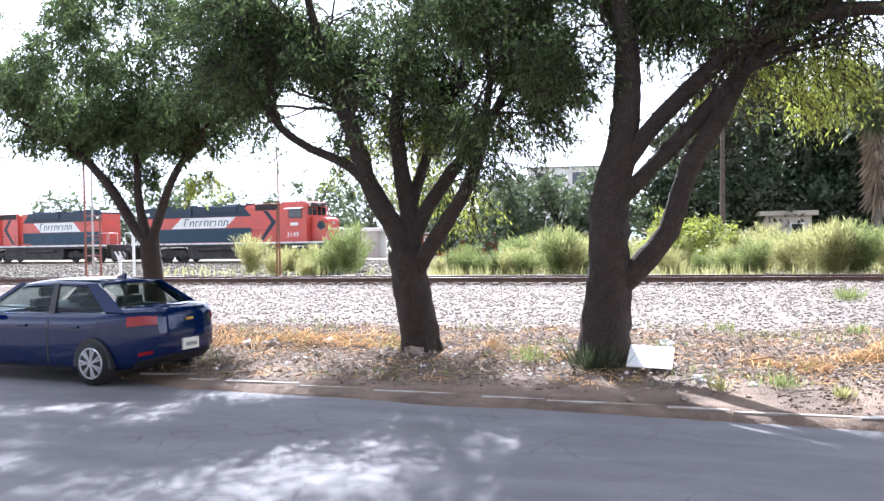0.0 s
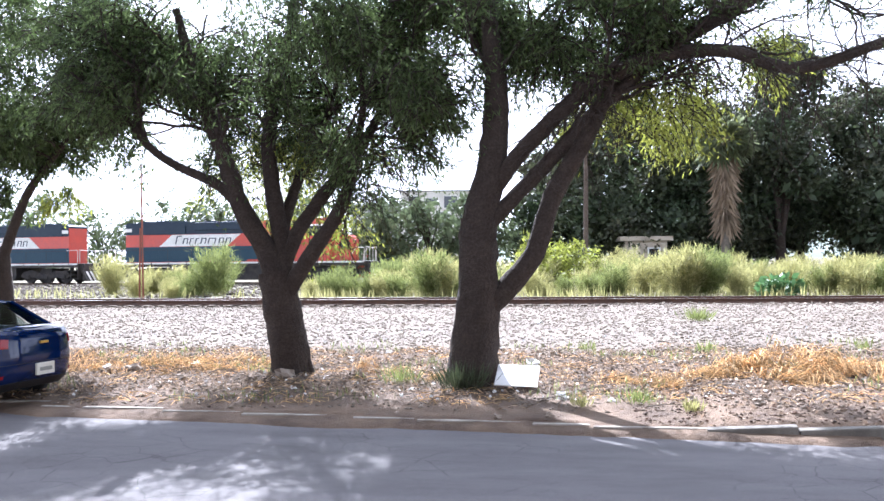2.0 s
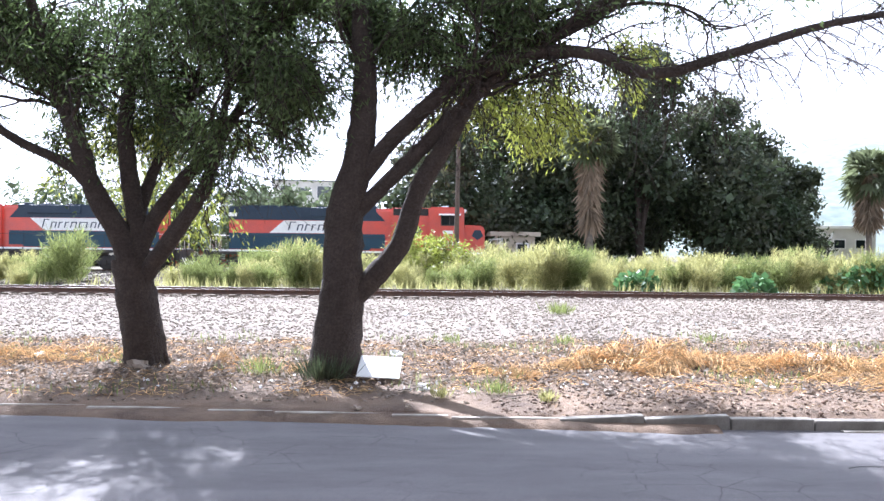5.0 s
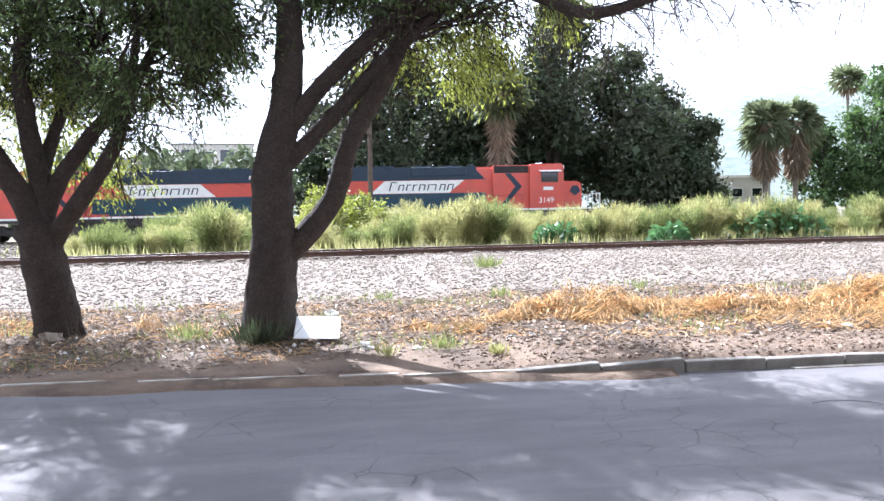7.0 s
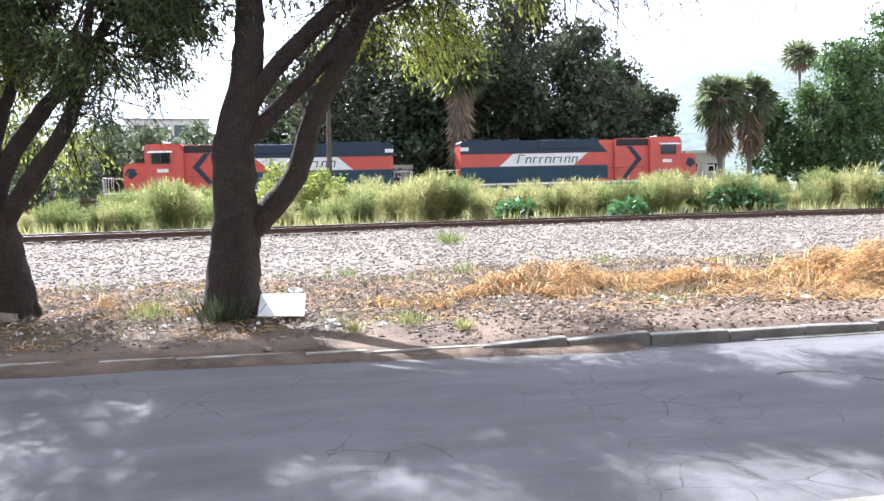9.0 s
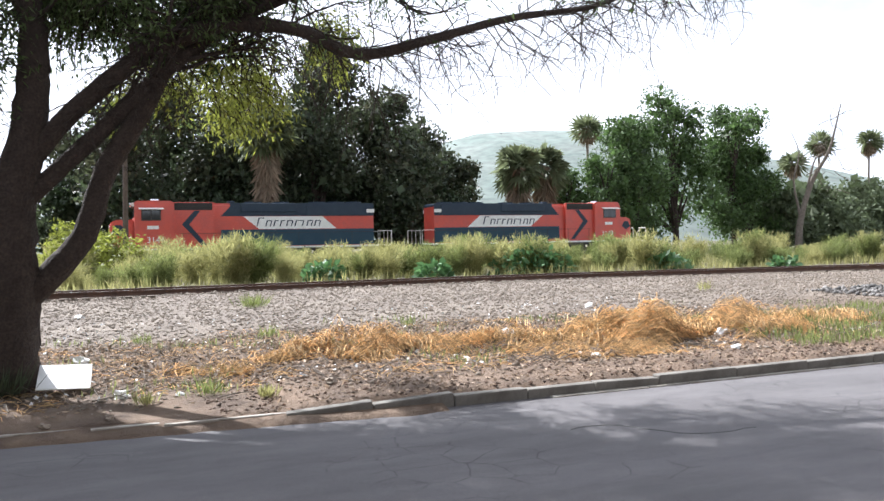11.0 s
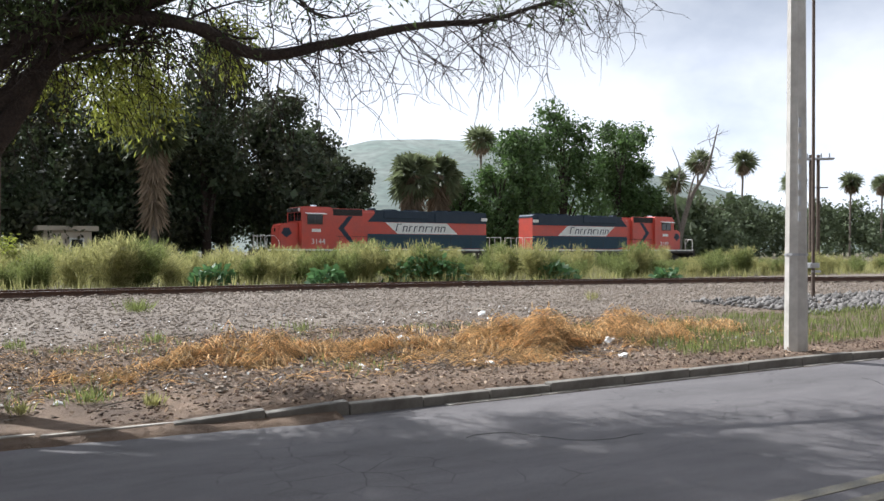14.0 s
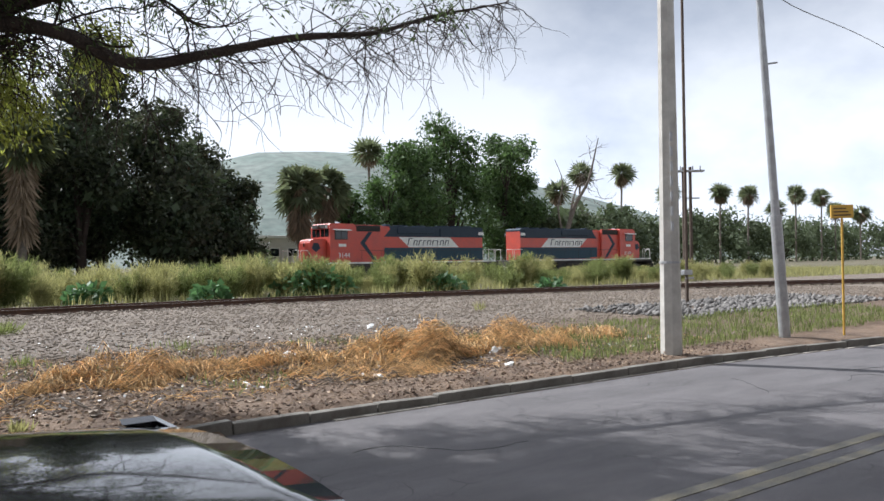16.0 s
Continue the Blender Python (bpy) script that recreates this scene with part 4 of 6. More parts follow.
def street_tree(label, trunk, limbs, crowns, seed, leaf_size=(0.10, 0.027), per=42, yellow=(), bare=(), leafy=1.0, clothed=0):
    """trunk: points and radii; limbs: (points, r0, r1, sprouts); crowns: (centre, radii, count)."""
    rng = np.random.default_rng(seed)
    tree = thing("street_tree", label, "tree", "trees along the verge")
    tb = Tubes()
    pts, r0, r1 = trunk
    P = spline(pts, 0.12)
    tb.add(P, r0, r1, 18, 0.05, rng)
    flare = np.array(pts[0])
    for a in np.linspace(0, 2 * np.pi, 7)[:-1]:
        o = np.array((math.cos(a), math.sin(a), 0))
        tb.add([flare + o * r0 * 1.5 + (0, 0, -0.1), flare + o * r0 * 1.0 + (0, 0, 0.10), flare + o * r0 * 0.55 + (0, 0, 0.6)], 0.10, 0.05, 8)
    tb.mesh("trunk", M["bark"], tree, "dark furrowed trunk")
    lb, lp, ld = Tubes(), [], []
    for lpts, a, c, sprouts in limbs:
        P = spline(lpts, 0.15)
        one = Tubes()
        one.add(P, a, c, 12, 0.05, rng)
        one.mesh("limb", M["bark"], tree)
        for _ in range(sprouts):
            i = rng.integers(len(P) // 2, len(P))
            d = (P[min(i + 1, len(P) - 1)] - P[i - 1])
            d = d / (np.linalg.norm(d) + 1e-9) + rng.normal(size=3) * 0.6
            grow(lb, None, P[i], d, rng.uniform(0.9, 1.7), 0.035, 2, rng, lp, ld, per=int(14 * leafy))
        for q in P[int(len(P) * 0.42)::max(1, len(P) // 12)] if clothed else ():
            crown_twigs(lb, q + (0, 0.45, 0), (0.75, 0.7, 0.6), clothed, rng, lp, ld, per, 0.6, 0.1)
    for lpts, n in bare:
        P = spline(lpts, 0.15)
        for _ in range(n):
            i = rng.integers(1, len(P))
            d = np.array((rng.normal() * 0.8 + 0.5, rng.normal() * 0.5, rng.normal() * 0.7 - 0.25))
            grow(lb, None, P[i], d, rng.uniform(0.7, 1.3), 0.0105, 1, rng, [], [], lift=-0.6, per=1)
    for c, r, n in crowns:
        crown_twigs(lb, c, r, n, rng, lp, ld, per)
    leaves("crown", np.concatenate(lp), *leaf_size, M["leaf"], tree, rng, 0.5, np.concatenate(ld), "green feathery foliage")
    # lower foliage takes the brighter leaf, with backlight put into the colour
    if yellow:
        yp, yd, yt = [], [], lb
        for c, r, n in yellow:
            crown_twigs(yt, c, r, n, rng, yp, yd, per)
        leaves("lower_foliage", np.concatenate(yp), *leaf_size, M["leaf_yellow"], tree, rng, 0.8, np.concatenate(yd), "sunlit yellow-green foliage")
    lb.mesh("twigwork", M["bark"], tree, "thin dark branches")
    return tree


street_tree("multi-stemmed shade tree with dark bark on the dirt verge",
            ([(-3.68, 13.3, -0.05), (-3.74, 13.3, 0.6), (-3.85, 13.3, 1.2), (-3.92, 13.3, 1.75)], 0.33, 0.29),
            [([(-3.95, 13.3, 1.5), (-4.05, 13.3, 2.0), (-4.5, 13.2, 2.85), (-4.75, 13.1, 3.7), (-5.15, 13.0, 4.8), (-5.4, 12.8, 6.0)], 0.20, 0.06, 7),
             ([(-3.88, 13.35, 1.6), (-3.86, 13.4, 2.15), (-4.05, 13.5, 3.1), (-4.15, 13.6, 4.05), (-3.95, 13.7, 5.2), (-3.7, 13.8, 6.4)], 0.18, 0.05, 7),
             ([(-3.82, 13.35, 1.9), (-3.6, 13.4, 2.4), (-3.2, 13.5, 3.0), (-2.72, 13.6, 3.6), (-2.25, 13.7, 4.4), (-1.9, 13.8, 5.4)], 0.13, 0.05, 6),
             ([(-3.75, 13.25, 1.4), (-3.55, 13.2, 1.7), (-3.2, 13.1, 2.15), (-2.75, 13.0, 2.8), (-2.5, 12.9, 3.5), (-2.3, 12.7, 4.4)], 0.15, 0.05, 5),
             ([(-4.3, 13.25, 2.5), (-4.8, 13.1, 3.15), (-5.6, 13.0, 3.55), (-6.1, 12.9, 4.0), (-6.6, 12.8, 4.8)], 0.10, 0.04, 6),
             ([(-3.9, 13.4, 2.3), (-3.75, 13.8, 3.2), (-3.4, 14.2, 4.2), (-3.2, 14.6, 5.2)], 0.11, 0.04, 6)],
            # the lobe at z 9.2 is out of view, added to shade the road
            [((-4.1, 13.3, 6.6), (3.5, 3.0, 2.5), 1350), ((-5.9, 13.2, 4.9), (1.6, 1.8, 1.1), 260), ((-2.3, 13.4, 4.9), (1.5, 1.8, 1.25), 300),
             ((-4.0, 13.8, 4.7), (2.2, 1.4, 1.0), 220), ((-1.9, 13.6, 3.9), (0.7, 0.9, 0.7), 60), ((-4.3, 12.6, 9.2), (3.6, 3.2, 1.8), 900), ((-6.6, 12.6, 4.6), (1.3, 1.2, 1.0), 130), ((-7.0, 13.4, 5.5), (1.4, 1.4, 0.8), 190), ((-2.2, 12.6, 3.9), (0.9, 0.9, 0.9), 70)], 21,
            yellow=[((-3.9, 14.6, 3.3), (1.9, 0.9, 1.2), 240)], clothed=8,
            bare=[([(-2.75, 13.0, 2.8), (-2.4, 12.9, 3.6), (-2.0, 12.9, 4.6)], 26), ([(-3.2, 13.5, 3.0), (-2.5, 13.6, 4.0)], 16)])

long_branch = [(0.95, 12.0, 4.3), (1.9, 11.8, 4.65), (2.9, 11.7, 4.70), (3.85, 11.7, 4.42), (4.9, 11.7, 4.70), (6.2, 11.7, 5.12), (7.6, 11.7, 5.42), (8.7, 11.7, 5.85), (10.4, 11.7, 6.4)]
low_arm = [(-0.40, 12.2, 1.15), (-0.05, 12.2, 1.5), (0.36, 12.2, 2.0), (0.62, 12.2, 2.8), (1.05, 12.2, 3.55), (1.38, 12.2, 4.2), (1.9, 12.2, 5.0), (2.6, 12.2, 5.9)]
leaning = street_tree("leaning shade tree with two thick arms on the verge",
            ([(-0.57, 12.2, -0.05), (-0.52, 12.2, 0.7), (-0.46, 12.2, 1.4), (-0.46, 12.2, 2.1), (-0.43, 12.2, 2.5)], 0.385, 0.255),
            [([(-0.46, 12.2, 2.0), (-0.43, 12.2, 2.5), (-0.32, 12.2, 2.95), (-0.22, 12.2, 3.45), (-0.16, 12.2, 4.4), (-0.25, 12.3, 5.3), (-0.3, 12.4, 6.4)], 0.27, 0.08, 9),
             ([(-0.35, 12.2, 2.7), (-0.1, 12.15, 3.1), (0.28, 12.1, 3.55), (1.05, 12.05, 4.25), (1.85, 12.0, 4.68), (2.9, 11.9, 5.2), (4.2, 11.7, 6.0)], 0.125, 0.11, 12),
             ([(-0.38, 12.2, 2.35), (0.04, 12.2, 2.78), (0.5, 12.2, 3.24), (0.96, 12.2, 3.72), (1.5, 12.15, 4.25), (2.2, 12.1, 4.8)], 0.115, 0.10, 8),
             (low_arm, 0.17, 0.10, 6),
             (long_branch, 0.11, 0.012, 0)],
            # the lobes at z 7.3 and 8.9 stay unseen, added for shade on the road
            [((-0.9, 12.6, 6.3), (1.9, 2.4, 1.9), 650), ((1.8, 12.4, 6.6), (2.6, 2.2, 1.7), 330), ((-1.6, 12.3, 4.7), (1.1, 1.4, 1.0), 170), ((1.2, 12.3, 5.2), (1.6, 1.2, 0.6), 400), ((0.5, 12.5, 5.0), (1.4, 1.2, 0.7), 110), ((-1.0, 12.3, 4.2), (0.8, 0.9, 0.9), 60), ((3.0, 12.2, 5.8), (2.2, 1.3, 0.55), 170), ((-0.3, 13.8, 6.7), (2.4, 1.6, 1.1), 430), ((4.6, 11.8, 8.9), (4.8, 2.8, 1.4), 1300), ((3.9, 12.8, 7.3), (2.6, 2.2, 0.9), 480), ((8.6, 11.7, 5.75), (1.9, 0.4, 0.35), 16)], 33,
            yellow=[((2.0, 13.2, 4.25), (1.5, 1.1, 0.95), 190), ((3.3, 13.0, 4.9), (1.0, 0.9, 0.6), 60)],
            bare=[(long_branch[1:], 80), (long_branch[3:], 60), ([(0.3, 12.1, 3.6), (1.1, 12.0, 4.3), (1.9, 12.0, 4.7), (3.0, 11.9, 5.3)], 60)])
leaning.location.x = -0.06

broad = street_tree("broad shade tree behind the parked car",
            ([(-14.2, 21, -0.75), (-14.35, 21, 1.0), (-14.45, 21, 2.1)], 0.30, 0.27),
            [([(-14.5, 21, 1.9), (-14.95, 21, 2.45), (-15.85, 20.9, 3.8), (-17.0, 20.8, 4.85), (-18.5, 20.6, 5.6)], 0.18, 0.06, 7),
             ([(-14.45, 21, 2.0), (-14.75, 21, 3.0), (-14.9, 21.1, 4.4), (-15.1, 21.2, 6.0)], 0.15, 0.05, 7),
             ([(-14.4, 21, 1.9), (-14.1, 21, 2.7), (-13.55, 21, 3.9), (-12.4, 20.9, 5.2), (-11.4, 20.8, 6.2)], 0.15, 0.05, 8)],
            # the far-off lobe at z 12 is unseen, placed to throw shade on the road
            [((-15.2, 21, 7.4), (5.0, 3.6, 2.6), 2000), ((-14.6, 21.2, 5.0), (2.4, 1.8, 1.1), 160), ((-18.4, 20.6, 6.0), (2.0, 2.0, 1.2), 180), ((-11.6, 20.8, 6.6), (1.5, 2.0, 1.3), 180), ((-12.4, 20.4, 12.0), (3.6, 3.2, 1.7), 900)], 45, leaf_size=(0.17, 0.05),
            yellow=[((-13.2, 21.8, 4.0), (0.7, 0.7, 0.7), 30)], clothed=9)
broad.scale = (0.76, 0.76, 0.76)
broad.location = (0.14, 0.065, 0.47)


# ---- parked car and passing car ----
def quad(name, pts, material, parent, thick=0.012, label=""):
    """A four-cornered pane with thickness."""
    bm = bmesh.new()
    f = bm.faces.new([bm.verts.new(p) for p in pts])
    f.normal_update()
    r = bmesh.ops.extrude_face_region(bm, geom=[f])
    bmesh.ops.translate(bm, verts=[v for v in r["geom"] if isinstance(v, bmesh.types.BMVert)], vec=f.normal * thick)
    bmesh.ops.recalc_face_normals(bm, faces=bm.faces)
    return part(name, bm, material, parent, label)


def wheel(x, s, car, r=0.315):
    w = bmesh.new()
    y0, y1 = s * 0.68, s * 0.880
    cyl(w, (x, y0, r), (x, y1, r), r, sides=36)
    bmesh.ops.bevel(w, geom=[e for e in w.edges if len(e.link_faces) == 2 and abs(e.link_faces[0].normal.dot(e.link_faces[1].normal)) < 0.3], offset=0.03, segments=2, affect="EDGES")
    t = shade(part("wheel", w, M["rubber"], car, "black tyre with silver alloy rim"))
    rim = bmesh.new()
    cyl(rim, (x, s * 0.873, r), (x, s * 0.886, r), 0.205, sides=30)
    rm = part("rim", rim, M["trim"], t)
    for k in range(7):
        a = k / 7 * 2 * math.pi
        sp = bmesh.new()
        for d in (-0.10, 0.10):
            p = Vector((x + 0.05 * math.cos(a), s * 0.896, r + 0.05 * math.sin(a)))
            q = Vector((x + 0.2 * math.cos(a + d * 1.4), s * 0.892, r + 0.2 * math.sin(a + d * 1.4)))
            cyl(sp, p, q, 0.016, sides=6)
        part("spoke", sp, M["alloy"], t)
    ring = bmesh.new()
    for k in range(30):
        a, b = k / 30 * 2 * math.pi, (k + 1) / 30 * 2 * math.pi
        cyl(ring, (x + 0.205 * math.cos(a), s * 0.891, r + 0.205 * math.sin(a)), (x + 0.205 * math.cos(b), s * 0.891, r + 0.205 * math.sin(b)), 0.013, sides=6)
    part("rim_ring", ring, M["alloy"], t)
    part("hub", cyl(bmesh.new(), (x, s * 0.878, r), (x, s * 0.906, r), 0.05, sides=14), M["alloy"], t)
    arch = bmesh.new()
    prof = [(x + 0.352 * math.cos(math.pi * k / 14), r - 0.06 + 0.415 * math.sin(math.pi * k / 14)) for k in range(15)]
    prism(prof, min(s * 0.60, s * 0.871), max(s * 0.60, s * 0.871), arch)
    part("wheel_arch", arch, M["trim"], car)


BODY_V = (0.0, 0.10, 0.25, 0.5, 0.75, 0.92, 1.0)


def car_skin(theta, v, off=0.0):
    """A point of the body's side: theta runs round the plan from the front, v from the sill to the belt."""
    c, k = math.cos(theta), math.sin(theta)
    half = float(np.interp(v, BODY_V, (0.79, 0.84, 0.862, 0.868, 0.862, 0.83, 0.775))) + off
    reach = float(np.interp(v, BODY_V, (2.08, 2.18, 2.235, 2.22, 2.14, 2.05, 1.95) if c > 0 else (2.06, 2.17, 2.225, 2.235, 2.215, 2.20, 2.15))) + off
    e = 2 / (3.0 if c > 0 else 4.6)
    x, y = math.copysign(reach * abs(c) ** e, c), math.copysign(half * abs(k) ** e, k)
    low = float(np.interp(x, (-2.25, -1.9, -1.2, 1.4, 2.0, 2.25), (0.33, 0.24, 0.19, 0.19, 0.21, 0.26)))
    top = float(np.interp(x, (-2.25, -2.05, -1.7, -1.2, 0.9, 1.4, 1.9, 2.25), (1.03, 1.06, 1.045, 0.985, 0.955, 0.925, 0.82, 0.70)))
    return Vector((x, y, low + (top - low) * v))


def theta_at(x, s):
    """The angle round the plan at which the flank passes x."""
    reach, n = (2.22, 3.0) if x > 0 else (2.235, 4.6)
    a = math.acos(math.copysign(min(1, abs(x) / reach) ** (n / 2), x))
    return a if s > 0 else 2 * math.pi - a


def skin_patch(name, t0, t1, v0, v1, material, car, off=0.006, label="", steps=10):
    """A piece that follows the body's curve: a lamp, a gap, a trim strip."""
    bm = bmesh.new()
    rows = [[bm.verts.new(car_skin(t0 + (t1 - t0) * i / steps, v0 + (v1 - v0) * j / 12, o)) for i in range(steps + 1)] for o in (off, -0.01) for j in range(13)]
    for j in [k for k in range(25) if k != 12]:
        for i in range(steps):
            bm.faces.new((rows[j][i], rows[j][i + 1], rows[j + 1][i + 1], rows[j + 1][i]))
    for p, q in ((0, 13), (12, 25)):
        for i in range(steps):
            bm.faces.new((rows[p][i], rows[p][i + 1], rows[q][i + 1], rows[q][i]))
    for i in (0, steps):
        for j in range(12):
            bm.faces.new((rows[j][i], rows[j + 1][i], rows[j + 14][i], rows[j + 13][i]))
    bmesh.ops.recalc_face_normals(bm, faces=bm.faces)
    return part(name, bm, material, car, label)


def sedan(paint, label, panes, mirrors=(-1, 1)):
    """Four-door saloon, x to its front, z = 0 on the road."""
    car = thing("car", label, "car")
    bm = bmesh.new()
    n = 96
    rings = [[bm.verts.new(car_skin(2 * math.pi * i / n, v)) for i in range(n)] for v in (0.0, 0.05, 0.10, 0.18, 0.28, 0.40, 0.52, 0.64, 0.72, 0.75, 0.84, 0.92, 0.97, 1.0)]
    for shrink, rise in ((0.93, 0.016), (0.7, 0.03), (0.35, 0.038), (0.02, 0.04)):
        rings.append([bm.verts.new((p.co.x * (0.985 if shrink > 0.8 else 0.975), p.co.y * shrink, p.co.z + rise)) for p in rings[13]])
    for p, q in zip(rings, rings[1:]):
        for i in range(n):
            bm.faces.new((p[i], p[(i + 1) % n], q[(i + 1) % n], q[i]))
    bm.faces.new(rings[0][::-1])
    bm.faces.new(rings[-1])
    bmesh.ops.recalc_face_normals(bm, faces=bm.faces)
    shade(part("body", bm, paint, car))
    # roof panel with a crown and rolled edges
    bm = bmesh.new()
    grid = []
    for x in np.linspace(-1.14, 0.42, 13):
        row = []
        for u in np.linspace(-1, 1, 13):
            fall = 0.05 * ((x + 0.36) / 0.78) ** 2
            row.append(bm.verts.new((x, u * (0.60 - 0.03 * abs(x + 0.3)), 1.465 - fall - 0.05 * abs(u) ** 2.2 - (0.03 if abs(u) > 0.99 else 0))))
        grid.append(row)
    for i in range(12):
        for j in range(12):
            bm.faces.new((grid[i][j], grid[i + 1][j], grid[i + 1][j + 1], grid[i][j + 1]))
    r = bmesh.ops.extrude_face_region(bm, geom=list(bm.faces))
    bmesh.ops.translate(bm, verts=[v for v in r["geom"] if isinstance(v, bmesh.types.BMVert)], vec=(0, 0, -0.035))
    bmesh.ops.recalc_face_normals(bm, faces=bm.faces)
    shade(part("roof", bm, paint, car))
    for s in (-1, 1):
        low, high = s * 0.742, s * 0.578

        def pillar(xa, xb, xc, xd, name="pillar", za=0.96, zb=1.385, material=paint):
            return quad(name, [(xa, low, za), (xb, low, za), (xc, high, zb), (xd, high, zb)][::s], material, car, 0.035)
        pillar(1.00, 1.14, 0.42, 0.32)
        pillar(-0.46, -0.34, -0.30, -0.40, material=M["trim"])
        pillar(-1.78, -1.42, -0.92, -1.14, za=1.0)
        for name, pts in (("rear_window_glass", (-1.42, -0.46, -0.40, -0.92)), ("front_window_glass", (-0.34, 1.00, 0.32, -0.30))):
            g = quad(name, [(pts[0], s * 0.735, 0.965), (pts[1], s * 0.735, 0.965), (pts[2], s * 0.575, 1.38), (pts[3], s * 0.575, 1.38)][::s], panes, car, 0.006, "clear tinted side glass")
            g.visible_shadow = False
        skin_patch("window_trim", theta_at(-1.4, s), theta_at(1.0, s), 0.985, 1.0, M["trim"], car, 0.004, steps=16)
        for x in (-1.02, 0.0):
            part("door_handle", boxed(x, x + 0.18, *sorted((s * 0.845, s * 0.885)), 0.79, 0.82, 0.01), paint, car)
        if s in mirrors:
            part("mirror", boxed(0.70, 0.86, *sorted((s * 0.80, s * 0.99)), 0.96, 1.09, 0.04), paint, car)
        for x in (-0.42, 0.80, -1.36):
            t0 = theta_at(x, s)
            skin_patch("door_gap", t0 - 0.002, t0 + 0.002, 0.08, 0.95, M["trim"], car, 0.003, steps=1)
        skin_patch("side_crease", theta_at(-1.75, s), theta_at(1.6, s), 0.735, 0.75, paint, car, 0.008, steps=20)
        skin_patch("sill_trim", theta_at(-0.9, s), theta_at(0.95, s), 0.0, 0.06, M["trim"], car, 0.004, steps=12)
        side_t, back_t = theta_at(-1.83, s), math.pi - s * 0.36
        skin_patch("tail_lamp", side_t, back_t, 0.72, 0.88, M["tail"], car, 0.010, "red wrap-round tail lamp", 16)
        skin_patch("reflector", math.pi - s * 0.72, math.pi - s * 0.45, 0.20, 0.255, M["tail"], car, 0.008, "red reflector", 6)
        skin_patch("headlamp", s * 0.35 % (2 * math.pi), s * 1.0 % (2 * math.pi), 0.66, 0.82, M["chrome"], car, 0.008)
        for x in (-1.27, 1.33):
            wheel(x, s, car)
        for x in (-0.78, 0.22):
            seat = boxed(x - 0.06, x + 0.10, *sorted((s * 0.14, s * 0.56)), 0.9, 1.16, 0.05)
            box(seat, x - 0.08, x + 0.02, *sorted((s * 0.24, s * 0.46)), 1.18, 1.32, 0.03)
            part("seat_back", seat, M["trim"], car, "dark seat back with headrest")
    part("cabin_floor", boxed(-1.45, 0.95, -0.60, 0.60, 1.025, 1.045, 0.005), M["trim"], car)
    g = quad("rear_screen", [(-1.76, -0.60, 1.045), (-1.76, 0.60, 1.045), (-1.13, 0.53, 1.375), (-1.13, -0.53, 1.375)], panes, car, 0.006, "clear rear screen")
    g.visible_shadow = False
    g = quad("windscreen", [(1.10, 0.60, 0.99), (1.10, -0.60, 0.99), (0.40, -0.53, 1.375), (0.40, 0.53, 1.375)], panes, car, 0.006, "clear windscreen")
    g.visible_shadow = False
    pl = part("number_plate", boxed(-2.258, -2.225, -0.16, 0.16, 0.45, 0.61, 0.005), M["plate"], car, "pale number plate with plain bars")
    part("plate_bar", boxed(-2.262, -2.256, -0.11, 0.11, 0.50, 0.55), M["plate_ink"], pl)
    part("badge", boxed(-2.245, -2.20, -0.07, 0.07, 0.865, 0.90, 0.01), M["gold"], car)
    skin_patch("bumper_lip", math.pi - 0.75, math.pi + 0.75, 0.0, 0.12, M["trim"], car, 0.006)
    skin_patch("boot_seam", math.pi - 0.55, math.pi + 0.55, 0.425, 0.435, M["trim"], car, 0.004)
    skin_patch("boot_lip", math.pi - 0.95, math.pi + 0.95, 0.95, 1.0, paint, car, 0.02)
    part("aerial", prism([(-1.05, 1.43), (-0.86, 1.45), (-1.05, 1.51)], -0.02, 0.02), paint, car)
    return car


parked = sedan(M["car_blue"], "dark blue four-door saloon parked at the verge", M["glass"])
parked.matrix_world = pose(-8.45, 10.86, 0.0, 0, 0, 172)
passing = sedan(M["car_black"], "glossy black car driving past in the near lane", M["dark_glass"], ())
passing.scale = (0.98, 0.98, 0.98)


# ---- poles and signs ----
def pole_concrete():
    t = thing("utility_pole", "tall pale concrete utility pole at the kerb", "utility pole", m=pose(12.5, 9.88, 0.1))
    b = bmesh.new()
    cyl(b, (0, 0, -0.1), (0.0, 0, 9.5), 0.19, 0.115, sides=8)
    part("shaft", b, M["pole_concrete"], t)
    part("steel_band", cyl(bmesh.new(), (0, 0, 1.63), (0, 0, 1.67), 0.186, sides=10), M["galv"], t)
    for k in range(7):
        part("stencil_bar", boxed(-0.16 - 0.006, -0.10, -0.168, -0.155, 2.2 + k * 0.26, 2.36 + k * 0.26), M["galv"], t, "faded stencilled bar")


pole_concrete()
t = thing("metal_pole", "slim leaning grey metal pole beside the kerb", "pole", m=pose(16.65, 10.1, 0.1, 0, -6.1, 0))
part("shaft", cyl(bmesh.new(), (0, 0, -0.2), (0, 0, 8.5), 0.10, 0.06, sides=14), M["galv"], t)
part("base_sleeve", cyl(bmesh.new(), (0, 0, -0.1), (0, 0, 2.6), 0.115, sides=14), M["galv"], t)
part("bracket", cyl(bmesh.new(), (0, 0, 5.7), (0.5, 0, 5.75), 0.02, sides=8), M["galv"], t)
t = thing("guy_pole", "thin dark steel pole with a small clamp", "pole", m=pose(23.85, 17.6, 0.3))
part("shaft", cyl(bmesh.new(), (0, 0, -0.3), (0, 0, 12), 0.055, 0.045, sides=10), M["dark_wood"], t)
